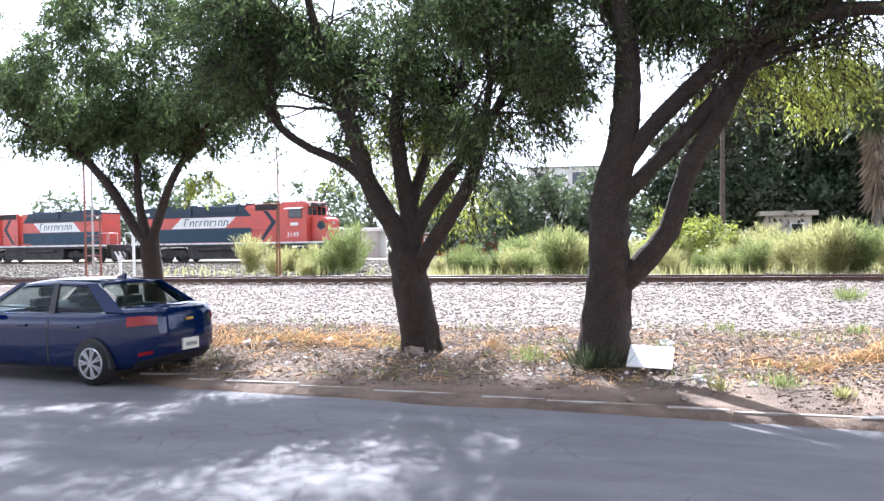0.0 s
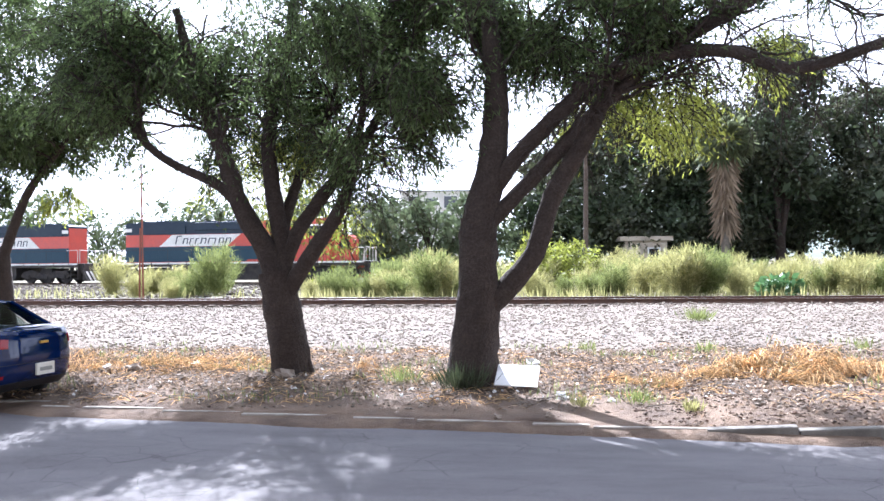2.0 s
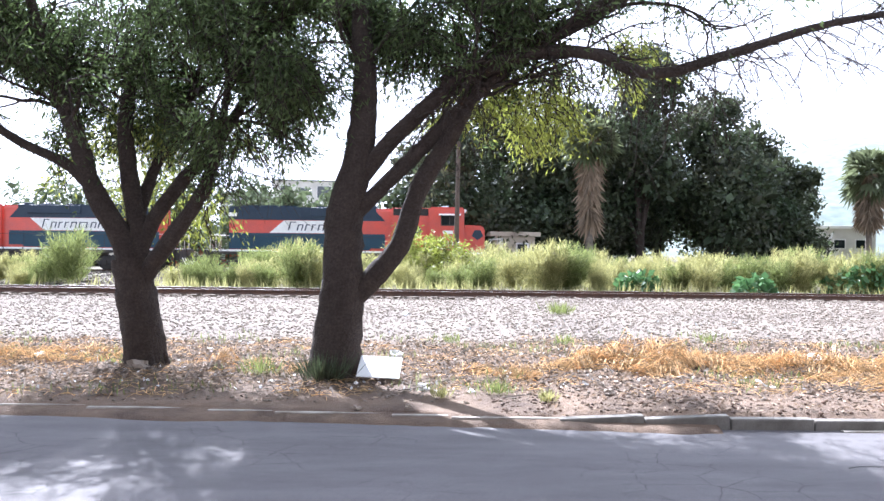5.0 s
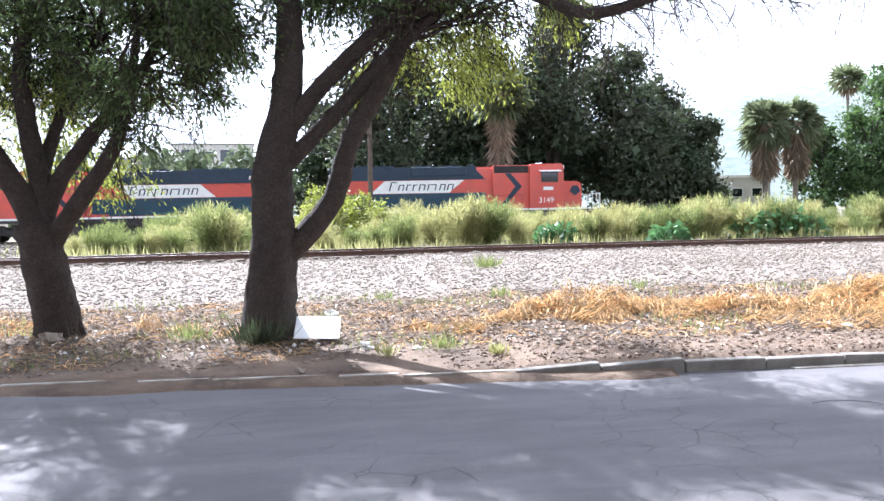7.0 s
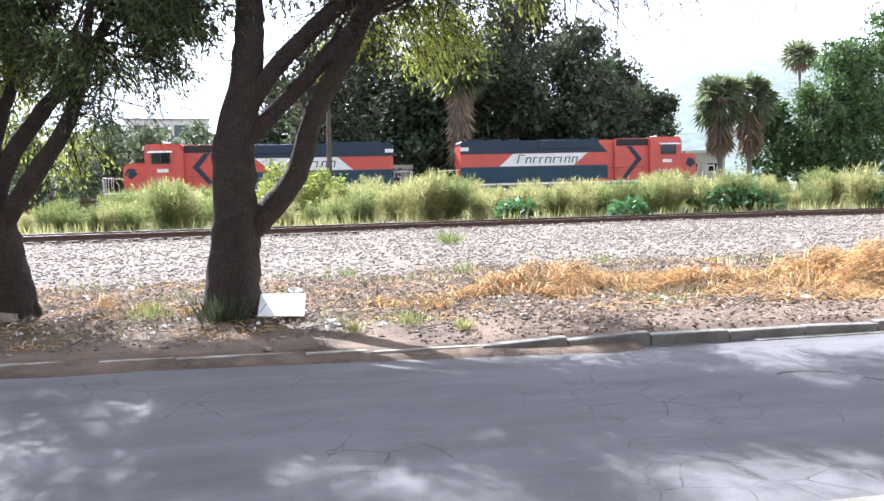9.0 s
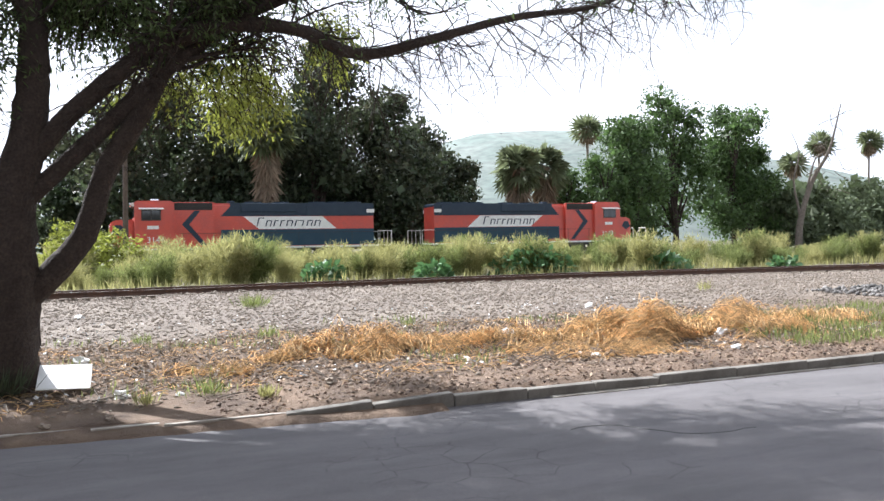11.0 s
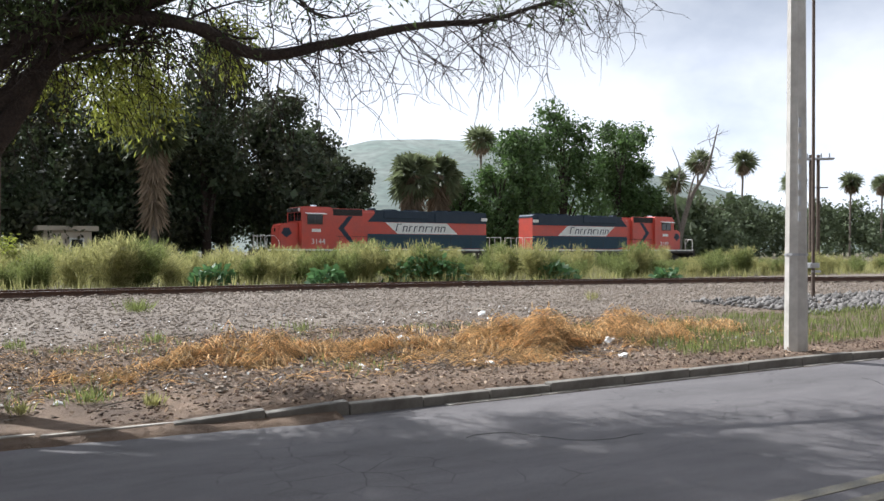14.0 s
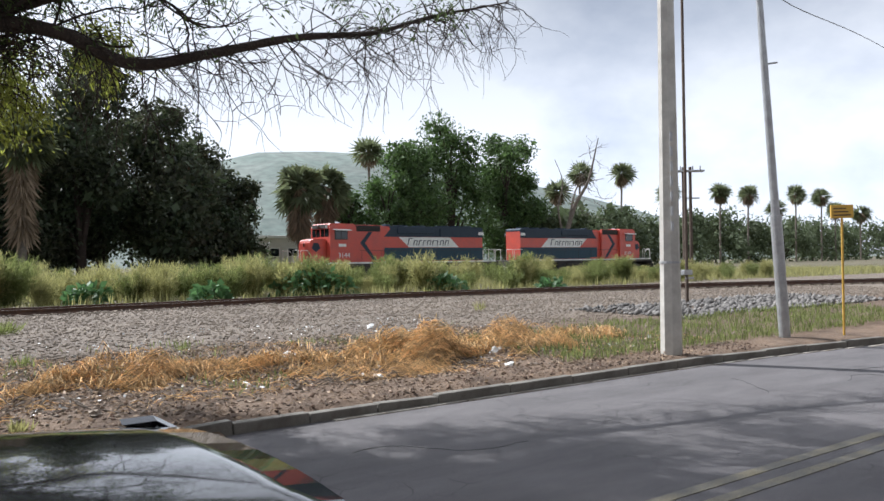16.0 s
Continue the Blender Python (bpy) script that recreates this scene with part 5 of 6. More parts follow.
part("clamp", boxed(-0.22, 0.22, -0.08, 0.08, 0.95, 1.12, 0.02), M["galv"], t)
part("clamp_arm", boxed(-0.05, 0.35, -0.04, 0.04, 0.80, 0.88, 0.01), M["galv"], t)
t = thing("marker_post", "yellow steel post with a small yellow sign box", "sign post", m=pose(17.85, 9.45, 0.1, 0, 0, -52))
part("post", cyl(bmesh.new(), (0, 0, -0.1), (0, 0, 2.55), 0.024, sides=10), M["sign_yellow"], t)
sb = part("sign_box", boxed(-0.22, 0.22, -0.05, 0.05, 2.52, 2.80, 0.012), M["sign_yellow"], t)
for k in range(3):
    part("text_bar", boxed(-0.17, 0.17 - 0.05 * k, -0.056, -0.048, 2.57 + 0.07 * k, 2.595 + 0.07 * k), M["dark_wood"], sb, "dark unreadable text bar")
t = thing("pole_frame", "double-post power pole with a platform on top", "utility pole", m=pose(58, 41.7, 0.2, 0, 0, -40))
for s in (-0.28, 0.28):
    part("post", cyl(bmesh.new(), (s, 0, -0.2), (s, 0, 9.0), 0.15, 0.12, sides=10), M["dark_wood"], t)
part("platform", boxed(-1.4, 1.4, -0.3, 0.3, 8.6, 8.75, 0.02), M["galv"], t)
for s in (-1.1, -0.5, 0.5, 1.1):
    part("insulator", cyl(bmesh.new(), (s, 0, 8.75), (s, 0, 9.1), 0.07, 0.05, sides=8), M["galv"], t)
part("side_arm", boxed(-0.1, 1.0, -0.06, 0.06, 6.4, 6.52), M["galv"], t)
t = thing("telegraph_pole", "old dark wooden telegraph pole by the far track", "utility pole", m=pose(2.4, 51, 0.2))
part("shaft", cyl(bmesh.new(), (0, 0, -0.2), (0.1, 0, 8.4), 0.17, 0.12, sides=10), M["dark_wood"], t)
t = thing("signal_mast", "slim rusty twin-post mast behind the track", "mast", m=pose(-17.4, 34.5, 0.2))
for s in (-0.09, 0.09):
    part("post", cyl(bmesh.new(), (s, 0, -0.2), (s * 0.3, 0, 6.0 if s > 0 else 3.2), 0.045, 0.035, sides=8), M["rust_steel"], t)
t = thing("lattice_mast", "rusty lattice mast beside the track", "mast", m=pose(-25.3, 31.8, 0.2))
for s in (-0.35, 0.05, 0.45):
    part("post", cyl(bmesh.new(), (s, 0, -0.2), (s, 0, 7.2 if s != 0.45 else 3.0), 0.05, 0.04, sides=8), M["rust_steel"] if s != 0.05 else M["pole_concrete"], t)
for k in range(7):
    part("brace", cyl(bmesh.new(), (-0.35, 0, 0.3 + k * 0.45), (0.45, 0, 0.3 + k * 0.45 + (0.35 if k % 2 else 0)), 0.025, sides=6), M["rust_steel"], t)
for dx in (0.0, 0.75):
    t = thing("marker_post", "short white concrete marker post", "post", "white marker posts", m=pose(-24.9 + dx, 33.2, 0.2))
    part("post", boxed(-0.05, 0.05, -0.05, 0.05, -0.1, 2.6 if dx else 1.2, 0.01), M["board"], t)
# overhead wire
wire = Tubes()
wire.add(spline([(15.9, 10.1, 8.5), (19.1, 11.5, 8.1), (31.3, 14.6, 9.45), (58, 21, 11.5)], 1.0), 0.014, 0.014, 4)
tagged(wire.mesh("overhead_wire", M["trim"]), "thin dark overhead wire from the slim pole", "cable")


# ---- far trees and palms ----
def far_tree(x, y, h, r, seed, material="leaf_dark", leaf=0.38, count=3200, name="tree", label="dense dark green tree beyond the railway"):
    rng = np.random.default_rng(seed)
    t = thing(name, label, "tree", "trees beyond the railway", m=pose(x, y, 0.1))
    tb = Tubes()
    tb.add(spline([(0, 0, -0.2), (0.1, 0, h * 0.2), (rng.normal() * 0.4, 0.2, h * 0.45), (rng.normal() * 0.6, 0, h * 0.8)], 0.6), 0.035 * h * 0.6, 0.05, 8)
    blobs = []
    nb = 16
    for k in range(nb):
        a, e = rng.uniform(0, 2 * np.pi), (0.16 + 0.76 * (k + rng.uniform()) / nb)
        rad = r * (1 - 0.75 * max(0, e - 0.55)) * rng.uniform(0.25, 0.72)
        c = np.array((rad * math.cos(a), rad * math.sin(a), h * e))
        br = r * rng.uniform(0.40, 0.62) * (1.15 - 0.45 * e)
        blobs.append((c, br))
        tb.add(spline([(0, 0, h * max(0.12, e - 0.35)), tuple(c * (0.5, 0.5, 0.9)), tuple(c)], 0.7), 0.012 * h, 0.03, 5)
    tb.mesh("trunk", M["bark"], t)
    pos = []
    per = count // nb
    for c, br in blobs:
        u = rng.normal(size=(per, 3))
        u /= np.linalg.norm(u, axis=1)[:, None]
        q = c + u * br * (rng.uniform(0.25, 1.12, (per, 1)) ** 0.7) * (1, 1, 0.85)
        pos.append(q)
    pos = np.concatenate(pos)
    pos = pos[pos[:, 2] > 0.3]
    inner = []
    for c, br in blobs:
        u = rng.normal(size=(count // 130, 3))
        u /= np.linalg.norm(u, axis=1)[:, None]
        inner.append(c + u * br * rng.uniform(0.0, 0.72, (len(u), 1)))
    inner = np.concatenate(inner)
    crown = np.concatenate([pos, inner])
    n = len(crown)
    size = np.where(np.arange(n) < len(pos), 1.0, 2.6)[:, None]
    d = rng.normal(size=(n, 3)) - (0, 0, 0.25)
    d /= np.linalg.norm(d, axis=1)[:, None]
    s = np.cross(d, rng.normal(size=(n, 3)))
    s /= np.linalg.norm(s, axis=1)[:, None] + 1e-9
    L, W = leaf * size * rng.uniform(0.6, 1.4, (n, 1)), leaf * 0.55 * size * rng.uniform(0.7, 1.4, (n, 1))
    v = np.stack([crown, crown + d * L * 0.5 + s * W * 0.5, crown + d * L, crown + d * L * 0.5 - s * W * 0.5], 1).reshape(-1, 3)
    raw("crown", v, np.arange(4 * n).reshape(n, 4), M[material], t)
    return t


k = 100
for x, y, h, r in [(4.0, 70, 15.5, 6), (13.0, 73, 15.5, 5.5), (18.5, 70, 20.5, 5.8), (26.5, 72, 16, 6), (32, 74, 10, 4.5), (8.5, 78, 13.5, 6), (22, 77, 16, 6), (0, 76, 12, 5), (16, 80, 14, 6), (29, 79, 14, 6), (11, 70, 11, 5), (34, 80, 10, 5)]:
    k += 1
    far_tree(x, y, h, r, k, count=11000)
for x, y, h, r in [(60.0, 82, 17, 6), (67.5, 84, 20.6, 6.6), (76.8, 84, 19.8, 5.6), (81, 86, 15.5, 5)]:
    k += 1
    far_tree(x, y, h, r, k, "leaf_mid", count=10500, label="tall broad green tree beyond the railway")
for x, y, h, r in [(51.5, 83, 10.5, 4), (55.5, 81, 12.5, 4)]:
    k += 1
    far_tree(x, y, h, r, k, "leaf_mid", count=4500, label="light green young tree beyond the railway")
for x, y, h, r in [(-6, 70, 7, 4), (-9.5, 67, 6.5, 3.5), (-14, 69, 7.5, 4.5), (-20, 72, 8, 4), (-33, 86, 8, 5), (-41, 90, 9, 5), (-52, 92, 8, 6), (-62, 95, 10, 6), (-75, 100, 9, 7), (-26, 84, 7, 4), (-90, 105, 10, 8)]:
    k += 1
    far_tree(x, y, h, r, k, "leaf_far", count=2000, label="grey-green tree beyond the railway, haze put into its colour")
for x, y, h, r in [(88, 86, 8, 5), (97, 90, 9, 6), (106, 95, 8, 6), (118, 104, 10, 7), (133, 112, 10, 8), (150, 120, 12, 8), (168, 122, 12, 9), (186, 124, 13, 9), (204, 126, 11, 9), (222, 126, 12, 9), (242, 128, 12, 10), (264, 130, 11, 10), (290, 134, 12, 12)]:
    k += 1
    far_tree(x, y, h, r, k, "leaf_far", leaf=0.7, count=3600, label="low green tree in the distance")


def palm(x, y, h, seed, crown=1.7, skirt=0.6, lean=0.0):
    """Fan palm: trunk, ball of fans, hanging dead fronds."""
    rng = np.random.default_rng(seed)
    t = thing("palm_tree", "tall fan palm with hanging dead fronds" if skirt > 1.5 else "slim fan palm in the distance", "palm tree", "fan palms", m=pose(x, y, 0.1))
    tb = Tubes()
    tb.add(spline([(0, 0, -0.2), (lean * 0.3, 0, h * 0.5), (lean, 0, h - crown * 0.6)], 0.8), 0.32 if skirt > 1.5 else 0.24, 0.2, 10, 0.04, rng)
    tb.mesh("trunk", M["bark_pale"], t)
    top = np.array((lean, 0, h - crown * 0.7))

    def fans(n, lo, hi, length, name, material, fold, reach=0.35):
        v, f = [], []
        for _ in range(n):
            a, e = rng.uniform(0, 2 * np.pi), rng.uniform(lo, hi)
            d = np.array((math.cos(a) * math.cos(e), math.sin(a) * math.cos(e), math.sin(e)))
            side = np.cross(d, (0, 0, 1.0))
            side /= np.linalg.norm(side) + 1e-9
            up = np.cross(side, d)
            q = rng.uniform(-1.3, 1.3) if fold < 1 else 0.0
            side, up = side * math.cos(q) + up * math.sin(q), up * math.cos(q) - side * math.sin(q)
            base = top + d * length * reach * rng.uniform(0.5, 1.1) - (0, 0, 0 if fold < 1 else rng.uniform(0, skirt) - 0.9)
            grown = rng.uniform(0.75, 1.15)
            for j in range(9):
                b = (j - 4) / 4 * 1.15
                dd = d * math.cos(b) + side * math.sin(b)
                tip = base + dd * grown * length * (1.07 - reach) * rng.uniform(0.85, 1.1) - np.array((0, 0, 0.22 * length * fold * rng.uniform(0.5, 1.2)))
                mid = base + dd * grown * length * (1.07 - reach) * 0.55
                w = up * 0.02 + np.cross(dd, up) * 0.055 * length
                i = len(v)
                v += [base, mid + w, tip, mid - w]
                f.append((i, i + 1, i + 2, i + 3))
        return raw(name, v, f, material, t)
    far = skirt < 1.5
    fans(24 if far else 95, -0.7 if far else -0.95, 1.3, crown * (1.0 if far else 1.05), "fronds", M["frond"], 0.55, 0.24 if far else 0.55)
    if skirt:
        fans(30 if skirt < 1.5 else 150, -1.52, -1.05, crown * 0.75, "dead_fronds", M["skirt"], 1.0)
    return t


palm(13.2, 64.5, 12.0, 1, 2.4, 6.5)
palm(42.8, 79, 11.6, 2, 3.0, 4.5)
palm(46.6, 80, 11.8, 3, 3.0, 4.5)
palm(78.5, 120, 22.7, 4, 3.3, 1.4)
for n, (x, h) in enumerate([(124, 18), (131, 22), (144.5, 22.6), (182, 20), (194.5, 20), (208, 16.8), (218, 21), (232, 20.8), (240, 17), (255.5, 16.6), (161, 19)]):
    palm(x, 120, h, 10 + n, 3.4, 1.4, 0.4)

# bare tree
t = thing("bare_tree", "leafless pale branching tree", "tree", m=pose(83.5, 80, 0) @ Matrix.Diagonal((1.4, 1, 1.03, 1)))
tb = Tubes()
rng = np.random.default_rng(8)
tb.add(spline([(0, 0, -0.2), (0.4, 0, 4), (2.0, 0, 9), (4.0, 0, 12.5), (5.6, 0, 18.5)], 0.8), 0.42, 0.05, 8)
tb.add(spline([(1.0, 0, 6.5), (1.8, 0, 10), (3.2, 0.5, 12.0), (6.8, 0.5, 13.0)], 0.8), 0.16, 0.03, 6)
tb.add(spline([(0.4, 0, 4), (-0.4, 0, 8.5), (0.3, 0, 12), (-0.8, 0, 15)], 0.8), 0.16, 0.03, 6)
for _ in range(16):
    grow(tb, None, (3.2 + rng.normal() * 1.5, rng.normal() * 0.5, 12 + rng.normal() * 2), rng.normal(size=3), 2.4, 0.04, 1, rng, [], [], per=1)
tb.mesh("limbwork", M["bark_pale"], t)


# ---- weeds ----
def weed_mesh(seed, h, material, n=2300, leaf=0.27, w=0.020):
    rng = np.random.default_rng(seed)
    pos, dirs = [], []
    for _ in range(34):
        a, sp = rng.uniform(0, 2 * np.pi), rng.uniform(0, 0.75)
        top = np.array((math.cos(a) * sp, math.sin(a) * sp, h * rng.uniform(0.65, 1.08)))
        b = np.array((math.cos(a) * sp * 0.35, math.sin(a) * sp * 0.35, 0))
        m = n // 34
        u = rng.uniform(0.05, 1, (m, 1)) ** 0.75
        bend = np.array((math.cos(a), math.sin(a), -0.4)) * 0.12 * u ** 3
        pos.append(b + (top - b) * u + bend + rng.normal(size=(m, 3)) * 0.05)
        dirs.append(np.tile((top - b) / h, (m, 1)) + rng.normal(size=(m, 3)) * 0.45)
    t = thing("weed_bush", "tall feathery yellow-green weed clump", "weed", "weeds along the railway")
    leaves("foliage", np.concatenate(pos), leaf, w, material, t, rng, -0.1, np.concatenate(dirs))
    return t


variants = [weed_mesh(1, 1.5, M["weed"]), weed_mesh(2, 1.7, M["weed"], 2600), weed_mesh(3, 1.35, M["weed_green"]), weed_mesh(4, 1.6, M["weed_green"], 2600)]
rng = np.random.default_rng(77)
spots = []
for _ in range(210):
    spots.append((rng.uniform(-10, 56), 33 + 17 * rng.uniform(0, 1) ** 1.7))
spots += [(-17.3 + 1.1 * rng.normal(), 38 + rng.normal()) for i in range(12)] + [(-19.5 + 0.7 * i + 0.3 * rng.normal(), 36 + rng.normal()) for i in range(8)] + [(x, 34 + rng.normal() * 0.6) for x in np.arange(-9, 40, 1.1)]
for i, (x, y) in enumerate(spots):
    v = variants[int(rng.integers(4))]
    s = (1.22 if x < 8 else 1.04) * (0.62 + 0.5 * noise.noise(Vector((x * 0.3, y * 0.1, 3))) + 0.35 * rng.uniform()) * (0.6 if x < -5 and y < 40 and x > -11 else 1.0) * (0.75 if x > 42 else 1.0)
    m = pose(x, y, ground_z(x, y) - 0.02, 0, 0, rng.uniform(0, 360)) @ Matrix.Diagonal((1.15 * s, 1.15 * s, s, 1))
    if i < 4:
        variants[i].matrix_basis = m
    else:
        c = copy_thing(v, m)
        c.matrix_basis = m


def broad_plant(x, y, h, w, n, seed, label="broad-leaved green weed beside the track"):
    rng = np.random.default_rng(seed)
    t = thing("leafy_weed", label, "weed", "broad-leaved weeds", m=pose(x, y, ground_z(x, y)))
    u = rng.normal(size=(n, 3))
    u /= np.linalg.norm(u, axis=1)[:, None]
    u[:, 2] = np.abs(u[:, 2])
    pos = u * (w, w * 0.7, h) * rng.uniform(0.55, 1.0, (n, 1))
    st = Tubes()
    for q in pos[::5]:
        st.add([(q[0] * 0.3, q[1] * 0.3, 0), tuple(q * 0.7), tuple(q)], 0.015, 0.008, 4)
    st.mesh("stalk", M["weed_green"], t)
    leaves("foliage", pos, 0.30, 0.24, M["broad"], t, rng, 0.1, u * (1, 1, 0.3))


broad_plant(12.9, 31.0, 0.75, 0.75, 170, 1, "low pale green leafy weed beside the rail")
broad_plant(9.0, 33.2, 1.0, 0.8, 190, 2)
broad_plant(18.6, 33.4, 1.35, 2.0, 520, 3)
broad_plant(25.5, 32.6, 0.9, 1.1, 220, 4)
broad_plant(30.5, 30.4, 0.6, 0.7, 120, 5)
for x, y, h, w, s in [(-0.2, 41, 2.7, 1.6, 6), (1.5, 42, 2.4, 1.4, 7)]:
    rng = np.random.default_rng(s)
    t = thing("shrub", "bright yellow-green shrub among the weeds", "shrub", m=pose(x, y, 0.2))
    st, lp, ld = Tubes(), [], []
    for _ in range(7):
        grow(st, None, (0, 0, 0), (rng.normal() * 0.6, rng.normal() * 0.6, 1), h * 0.7, 0.03, 1, rng, lp, ld, per=40)
    crown_twigs(st, (0, 0, h * 0.55), (w, w, h * 0.5), 70, rng, lp, ld, 30)
    st.mesh("stalk", M["bark"], t)
    leaves("foliage", np.concatenate(lp), 0.22, 0.07, M["leaf_yellow"], t, rng, 0.2, np.concatenate(ld))

# field grass beyond the near track
rng = np.random.default_rng(5)
n = 36000
gx, gy = rng.uniform(-25, 95, n), 31.5 + 25 * rng.uniform(0, 1, n) ** 1.3
keep = (gx > -10) | ((gy > 34) & (gy < 38) & (rng.uniform(0, 1, n) < 0.4))
gx, gy = gx[keep], gy[keep]
n = len(gx)
pos = np.stack([gx, gy, np.full(n, 0.2)], 1)
up = np.tile((0, 0, 1.0), (n, 1))
tagged(leaves("field_grass", pos, 0.55, 0.03, M["weed"], None, rng, -0.4, up), "dry yellow-green grass between the tracks", "grass", kind="stuff")

# ---- verge: straw, stones, leaf litter, rubbish ----
rng = np.random.default_rng(15)


def straw_heap(x0, y0, rx, ry, h, n, seed, label="heap of cut dry straw on the verge"):
    rng = np.random.default_rng(seed)
    t = thing("straw_heap", label, "straw", "cut straw on the verge", m=pose(x0, y0, 0))
    clumps = [Tubes() for _ in range(4)]
    for _ in range(n):
        r, a = rng.uniform(0, 1) ** 0.55, rng.uniform(0, 2 * np.pi)
        x, y = r * math.cos(a) * rx, r * math.sin(a) * ry
        lumpy = 0.35 + 1.25 * max(0, noise.noise(Vector(((x + x0) * 1.3, (y + y0) * 1.5, 4))) + 0.25)
        z = ground_z(x + x0, y + y0) + h * (1 - r * r) * lumpy * rng.uniform(0.25, 1.0)
        if noise.noise(Vector(((x + x0) * 1.6, (y + y0) * 2.0, 31))) < -0.06:
            continue
        d = noise.noise(Vector(((x + x0) * 0.7, (y + y0) * 0.7, 9))) * 4 + rng.normal() * 0.55
        L = rng.uniform(0.16, 0.42)
        dx, dy = math.cos(d) * L, math.sin(d) * L
        up = rng.uniform(-0.04, 0.14)
        clumps[min(3, int((x / rx + 1) * 2))].add([(x, y, z), (x + dx * 0.5, y + dy * 0.5, z + up), (x + dx, y + dy, max(z - 0.07, ground_z(x + x0 + dx, y + y0 + dy)))], 0.006, 0.003, 3)
    for c in clumps:
        if c.n:
            c.mesh("straw_clump", M["straw"], t)


for i, (x, y, rx, ry, h, n) in enumerate([(4.1, 12.9, 1.5, 0.7, 0.34, 2400), (6.4, 12.6, 1.4, 0.8, 0.28, 2000), (8.6, 12.3, 1.5, 1.0, 0.52, 3300), (10.6, 12.0, 1.6, 0.9, 0.36, 2300), (12.9, 12.6, 1.6, 0.8, 0.22, 1400), (2.0, 12.5, 0.9, 0.5, 0.10, 450),
                                          (-6.2, 13.5, 1.6, 0.9, 0.14, 620), (-8.2, 14.0, 1.6, 1.0, 0.12, 450), (-5.0, 13.9, 1.0, 0.7, 0.12, 320), (7.3, 11.3, 1.2, 0.5, 0.10, 600), (-2.3, 13.0, 0.35, 0.25, 0.18, 260), (-1.05, 12.35, 0.3, 0.2, 0.14, 160)]):
    straw_heap(x, y, rx, ry, h * 1.45, int(n * 1.3), 200 + i)


def scatter_stones(name, n, xr, yr, size, material, seed, label, flat=0.6, lift=0.3):
    rng = np.random.default_rng(seed)
    base = np.array([(1, 0, 0), (-1, 0, 0), (0, 1, 0), (0, -1, 0), (0, 0, 1), (0, 0, -1)], float)
    faces = np.array([(0, 2, 4), (2, 1, 4), (1, 3, 4), (3, 0, 4), (2, 0, 5), (1, 2, 5), (3, 1, 5), (0, 3, 5)])
    x, y = rng.uniform(*xr, n), rng.uniform(*yr, n)
    if name == "soil_clods":
        y = np.array([kerb_y(a) + 0.2 + (b - yr[0]) for a, b in zip(x, y)])
    z = np.array([ground_z(a, b) for a, b in zip(x, y)])
    s = size * rng.uniform(0.45, 1.5, n)
    v = base[None] * (1 + 0.35 * rng.normal(size=(n, 6, 1))) * s[:, None, None]
    v[..., 2] *= flat
    a = rng.uniform(0, 2 * np.pi, n)
    c, q = np.cos(a)[:, None], np.sin(a)[:, None]
    v = np.stack([v[..., 0] * c - v[..., 1] * q, v[..., 0] * q + v[..., 1] * c, v[..., 2]], -1)
    v += np.stack([x, y, z + s * flat * lift], 1)[:, None]
    f = faces[None] + (np.arange(n) * 6)[:, None, None]
    return tagged(raw(name, v.reshape(-1, 3), f.reshape(-1, 3), material), label, "gravel", kind="stuff")


scatter_stones("ballast_stones", 42000, (-26, 42), (15.5, 28.6), 0.033, M["stone"], 1, "loose pale grey ballast stones")
scatter_stones("track_ballast", 9000, (-26, 42), (28.0, 31.2), 0.06, M["stone"], 2, "ballast between the rails")
scatter_stones("soil_clods", 3600, (1.5, 15), (10.2, 13.2), 0.019, M["clod"], 5, "crumbled dark soil clods behind the kerb", 0.7, 0.2)
scatter_stones("far_ballast", 9000, (-60, -9), (36, 57), 0.075, M["dark_ballast"], 9, "dark ballast of the far sidings, shadow put into its colour", 0.7, 0.4)
scatter_stones("rubble", 1900, (19, 31), (14.0, 18.5), 0.085, M["rubble"], 6, "heaped dark grey rubble beside the poles", 0.75, 0.5)
scatter_stones("verge_stones", 4600, (-10, 18), (10.3, 16.5), 0.028, M["stone"], 3, "small stones on the verge")
n = 42000
lx, ly = rng.uniform(-11, 13, n), 10.35 + 5.8 * rng.uniform(0, 1, n) ** 0.9
ly = np.array([b if a < 2 else kerb_y(a) + 0.2 + (b - 10.35) * 1.12 for a, b in zip(lx, ly)])
keep = ((lx > 2) & ((ly > 11.5) | (rng.uniform(0, 1, n) < 0.3))) | (ly > 11.35 + 0.35 * np.sin(lx * 2.3) * np.sin(lx * 0.9 + 1)) | (rng.uniform(0, 1, n) < 0.06)
lx, ly = lx[keep], ly[keep]
n = len(lx)
lp = np.stack([lx, ly, [ground_z(a, b) + 0.012 for a, b in zip(lx, ly)]], 1)
ldir = rng.normal(size=(n, 3)) * (1, 1, 0.25)
tagged(leaves("leaf_litter", lp, 0.075, 0.03, M["litter_leaf"], None, rng, 0.0, ldir), "dry brown leaf litter under the trees", "leaf litter", kind="stuff")
n = 5200
lx, ly = rng.uniform(-9, 16, n), rng.uniform(10.6, 17, n)
keep = np.array([noise.noise(Vector((a * 0.5, b * 0.7, 11))) > 0.14 for a, b in zip(lx, ly)])
lx, ly = lx[keep], ly[keep]
lp = np.stack([lx, ly, [ground_z(a, b) for a, b in zip(lx, ly)]], 1)
